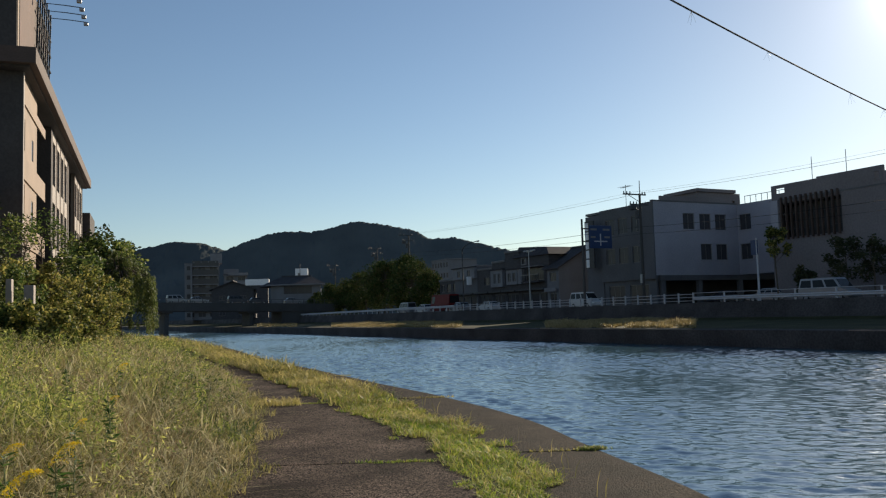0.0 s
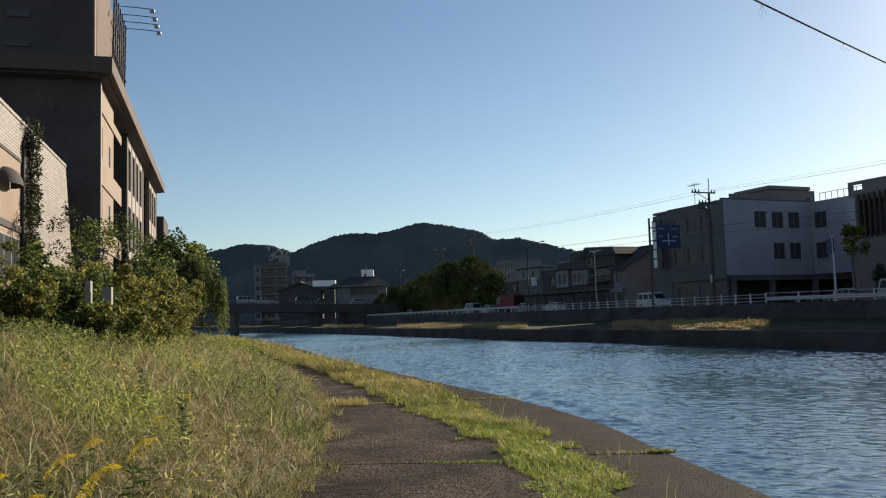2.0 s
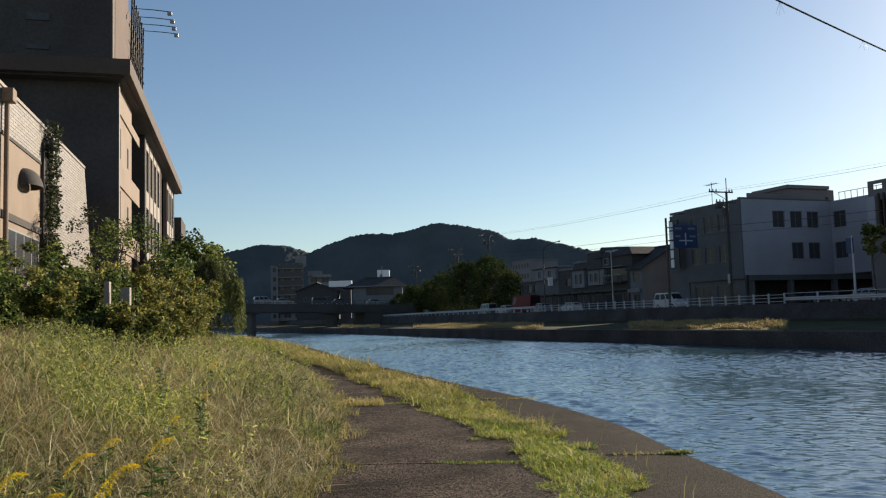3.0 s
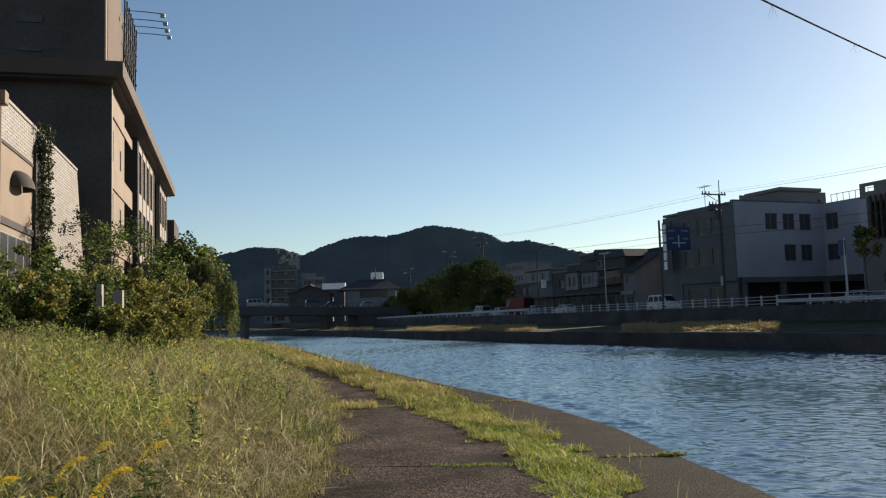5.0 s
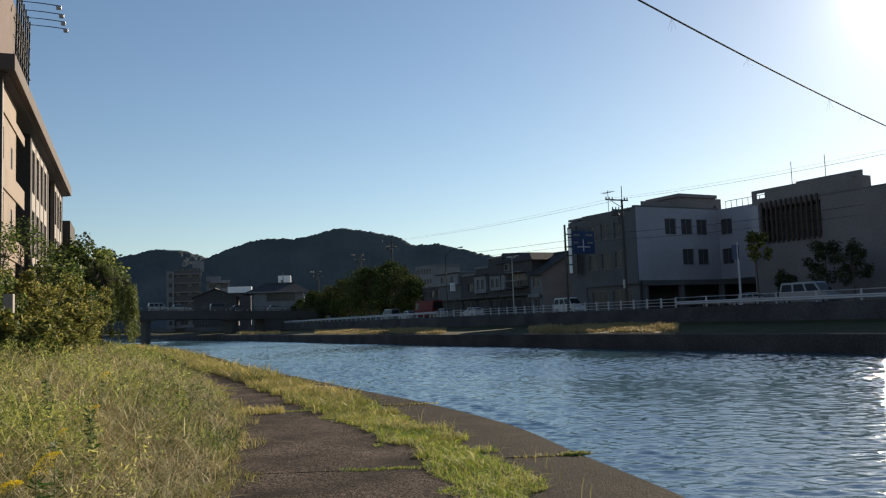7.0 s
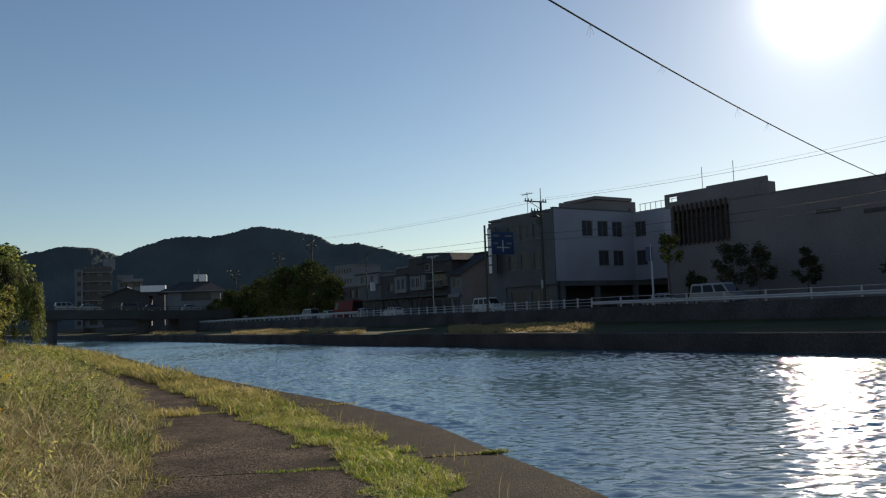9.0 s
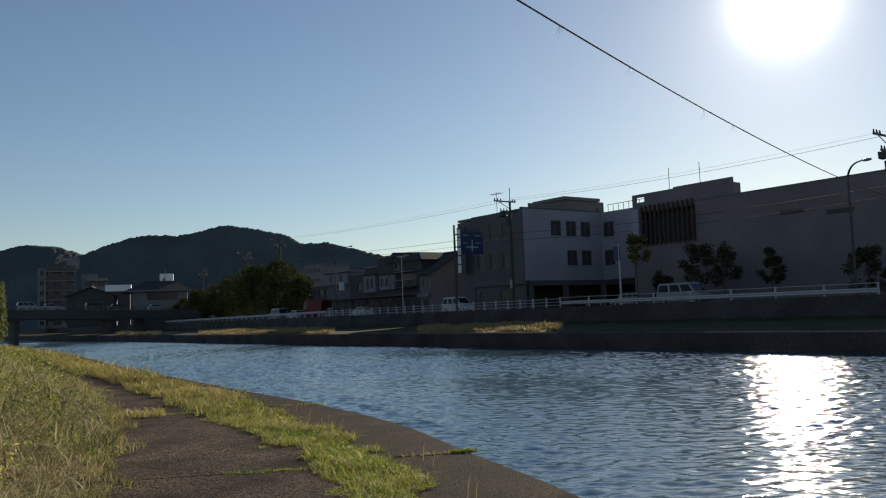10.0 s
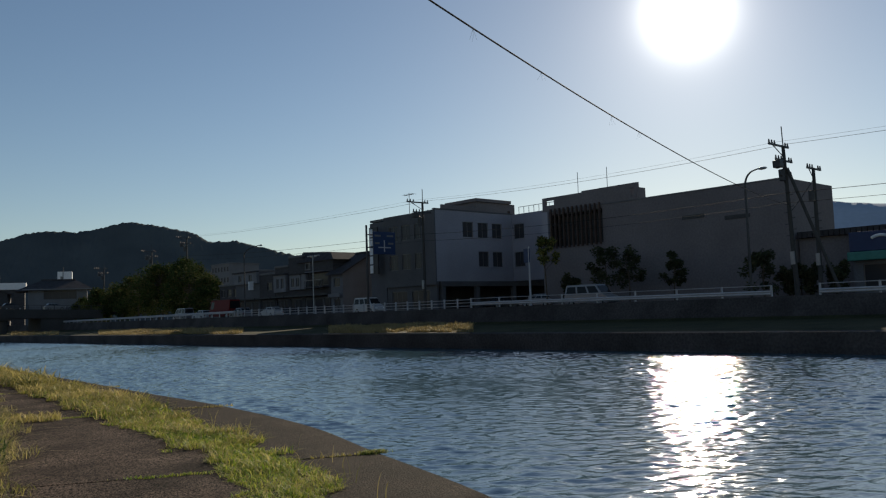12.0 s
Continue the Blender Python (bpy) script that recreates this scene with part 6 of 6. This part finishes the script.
# broad leaves low in the weeds
sets = []
for y0, y1, n_, ls in ((2.0, 10, 110, 0.045), (10, 18, 55, 0.055), (18, 40, 14, 0.08)):
    x, y = scatter(y0, y1, lambda q: left_x(q) - 12, lambda q: left_x(q) - 0.15, n_)
    keep = clump_noise(x, y, 0.55) > 0.02
    c = np.stack([x, y, ground_z(x, y) + rng.uniform(0.25, 0.85, len(x))], 1)[keep]
    sets.append(leaf_cloud(c, 0.10, len(c) * 9, ls, 0.0, 0.9, 0.13))
grass_object("broadleaf_weeds", sets, M_GRASS_GREEN, "broad green weed leaves in loose patches")

sets, gold = [], []
for y0, y1, n_, bw, h0 in ((-14, 1.5, 300, 0.014, 0.08), (1.5, 9, 2600, 0.007, 0.075), (9, 15, 1900, 0.009, 0.09), (15, 24, 1000, 0.013, 0.14), (24, 40, 380, 0.02, 0.26), (40, 80, 130, 0.035, 0.36)):
    x, y = scatter(y0, y1, lambda q: in_x(q) - 0.12, lambda q: out_x(q) + 0.08, n_)
    u = (x - in_x(y)) / (out_x(y) - in_x(y))
    rag = clump_noise(x, y, 1.6)
    fray = clump_noise(x, y, 4.0)
    keep = (u > 0.10 + 0.38 * rag + 0.36 * fray) & (u < 0.92 + 0.26 * rag + 0.26 * fray)
    x, y, rag = x[keep], y[keep], rag[keep]
    h = h0 * rng.uniform(0.5, 1.5, len(x)) * (1 + 0.5 * rag)
    ripe = rng.random(len(x)) < np.clip((y - 8) / 16 + 0.5 * rag, 0.06, 0.92)
    for mask, store in ((~ripe, sets), (ripe, gold)):
        b = np.stack([x[mask], y[mask], np.full(mask.sum(), -0.01)], 1)
        store.append(blades(b, h[mask] * (1.0 if store is sets else 1.35), bw * rng.uniform(0.6, 1.4, mask.sum()), rng.uniform(0.5, 1.8, mask.sum())))
# stray seed stalks by the coping
x, y = scatter(6, 30, lambda q: out_x(q) - 0.2, lambda q: out_x(q) + 0.25, 10)
gold.append(blades(np.stack([x, y, np.zeros(len(x))], 1), rng.uniform(0.1, 0.28, len(x)), np.full(len(x), 0.005), rng.uniform(0.2, 0.7, len(x))))
# grass in the slab joints, and litter at the path's side
for jy in joints[4:12]:
    n_ = 420
    u = rng.random(n_) ** 1.2
    x = in_x(jy) + 0.1 - u * (in_x(jy) - left_x(jy)) * 0.75
    y = jy + rng.normal(0, 0.026, n_) + 0.035 * np.sin(x * 3) + 0.02 * np.sin(x * 11)
    thick = clump_noise(x, np.full(n_, jy), 2.2) + rng.normal(0, 0.12, n_) > -0.08
    x, y, m_ = x[thick], y[thick], int(thick.sum())
    sets.append(blades(np.stack([x, y, np.zeros(m_)], 1), rng.uniform(0.01, 0.05, m_), np.full(m_, 0.006), rng.uniform(0.3, 1.4, m_)))
    n_ = 160
    x = edge_x(jy) - rng.random(n_) ** 1.8 * (edge_x(jy) - out_x(jy))
    gold.append(blades(np.stack([x, jy + 0.38 + rng.normal(0, 0.02, n_), np.zeros(n_)], 1), rng.uniform(0.015, 0.07, n_), np.full(n_, 0.007), rng.uniform(0.3, 1.2, n_)))
x, y = scatter(15.2, 15.9, lambda q: left_x(q) - 0.1, lambda q: left_x(q) + 1.0, 700)
gold.append(blades(np.stack([x, y, np.zeros(len(x))], 1), rng.uniform(0.06, 0.2, len(x)), np.full(len(x), 0.012), rng.uniform(0.4, 1.2, len(x))))
x, y = scatter(3, 34, lambda q: left_x(q) - 0.1, lambda q: left_x(q) + 0.28 + 0.16 * np.sin(q * 2.3) + 0.12 * np.sin(q * 5.1), 420)
gold.append(blades(np.stack([x, y, np.zeros(len(x))], 1), rng.uniform(0.05, 0.22, len(x)), np.full(len(x), 0.008), rng.uniform(0.7, 1.6, len(x))))
grass_object("verge_grass", sets, M_GRASS_VERGE, "bright short grass strip between path and coping")
grass_object("ripe_grass", gold, M_GRASS_GOLD, "ripe golden grass along the verge and in the joints")
x, y = 1.66 + rng.normal(0, 0.07, 700), 9.62 + rng.normal(0, 0.04, 700)
grass_object("coping_tuft", [blades(np.stack([x, y, np.zeros(700)], 1), rng.uniform(0.02, 0.06, 700), np.full(700, 0.007), rng.uniform(0.3, 1.1, 700))], M_GRASS_GREEN, "small tuft growing at the coping's joint")
# far terrace: straw drifts stand for sunlit stretches, set by bearing from the camera
n_ = 90000
w = 42.85 + 13.8 * rng.beta(0.9, 1.3, n_)
s = w * np.concatenate([1.03 + 0.44 * rng.beta(1.2, 1.4, 42000), 1.83 + 0.97 * rng.beta(1.3, 1.3, 40000), rng.uniform(3.2, 3.8, 8000)])
lump = clump_noise(s, w, 0.35) + 0.6 * clump_noise(s + 50, w, 1.1)
keep = lump > -0.12
s, w, lump, n_ = s[keep], w[keep], lump[keep], int(keep.sum())
a = radians(RIVER)
z = np.interp(w, [p[0] for p in BERM], [p[1] for p in BERM])
b = np.stack([w * math.cos(a) - s * math.sin(a), w * math.sin(a) + s * math.cos(a), z], 1)
grass_object("ledge_grass", [blades(b, rng.uniform(0.2, 0.6, n_) * (0.65 + 0.8 * lump), np.full(n_, 0.035), rng.uniform(0.3, 1.0, n_))], M_STRAW_SUNLIT, "ragged straw grass coloured pale for sunlit stretches of the far terrace")


def goldenrod(x, y, top, size=1.0, flowers=True, label="goldenrod plant with arching yellow plumes"):
    z0 = float(ground_z(x, y))
    h = max(0.4, top - z0)
    ob = thing("goldenrod" if flowers else "tall_weed", pose(x, y, z0), label, "wildflower" if flowers else "weed", "goldenrod in the weeds" if flowers else "tall weeds")
    r = random.Random(int(x * 1000))
    lean = Vector((r.uniform(0.02, 0.08), r.uniform(-0.05, 0.05), 0))
    foot = lean - Vector((0.10, 0, 0)) * size
    hs = h - (0.13 * size if flowers else 0.0)
    part("stem", tube(bmesh.new(), (Vector((-0.04, 0, -0.05)), foot * 0.4 + Vector((0, 0, hs * 0.5)), foot + Vector((0, 0, hs))), 0.006, 5, 0.003), M_STEM, ob)
    cs = [(foot.x * u, foot.y * u, hs * u) for u in np.linspace(0.3, 1.0, 22)]
    v, t = leaf_cloud(cs, 0.02, 70 if flowers else 110, 0.065, -0.35, 0.5, 0.1)
    new("leaves", tri_mesh("leaves", v, t, M_WEED_LEAF)).parent = ob
    if not flowers:
        return ob
    a0 = r.uniform(-0.7, 0.5)
    d = Vector((math.cos(a0), math.sin(a0), 0))
    side = Vector((-d.y, d.x, 0))
    pts = []
    for u in np.linspace(0, 1, 12):
        axis = foot + Vector((0, 0, hs)) + d * (0.15 * size * u) + Vector((0, 0, size * (0.26 * u - 0.15 * u * u)))
        reach = 0.085 * size * (1 - 0.7 * u) * r.uniform(0.75, 1.2)
        for sg in (-1, 1):
            for q in np.linspace(0.12, 1, 7):
                pts.append(axis + side * (sg * reach * q) + d * (0.35 * reach * q) + Vector((0, 0, reach * (0.55 * q - 0.75 * q * q))))
    v, t = leaf_cloud([tuple(p) for p in pts], 0.0035 * size, 800, 0.0075 * size)
    new("plume", tri_mesh("plume", v, t, M_FLOWER)).parent = ob
    return ob


for x, y, top, size in ((-3.95, 10.27, 1.12, 0.9), (-2.17, 4.71, 0.96, 1.0), (-2.37, 4.62, 0.98, 0.75), (-2.03, 3.90, 0.94, 1.25), (-2.38, 4.25, 0.95, 0.95), (-2.42, 3.68, 0.95, 1.0), (-2.12, 3.46, 0.90, 0.8),
                        (-5.35, 9.61, 1.18, 0.6), (-2.67, 6.03, 0.93, 0.6), (-3.34, 8.36, 0.89, 0.8)):
    goldenrod(x, y, top, size)
for x, y, top in ((-3.5, 7.9, 1.0), (-3.75, 8.0, 0.95), (-4.4, 9.9, 1.05), (-3.0, 7.6, 0.9)):
    goldenrod(x, y, top, 1.0, False, "tall dark green weed with narrow leaves")

# cobweb threads blown from the cable
for k, drop in ((0.03, 0.30), (0.10, 0.22), (0.205, 0.34), (0.26, 0.25)):
    x, y, z = 4.35 + 38.9 * k, 16.2 + 39.5 * k, 7.75 + 2.1 * (k - 0.25) ** 2 + 0.9 * max(0.0, 0.25 - k) ** 2
    r = random.Random(int(k * 1000))
    web = thing("cobweb", pose(x, y, z), "pale cobweb threads hanging from the cable", "cobweb")
    for i in range(3):
        bm = bmesh.new()
        tube(bm, ((0, 0, 0), (0.06 * i - 0.05, 0.02, -drop * 0.5), (0.10 * i - 0.08 + r.uniform(-0.04, 0.04), 0.03, -drop * r.uniform(0.7, 1.1))), 0.004, 4, 0.002)
        part("thread", bm, M_WHITE, web)
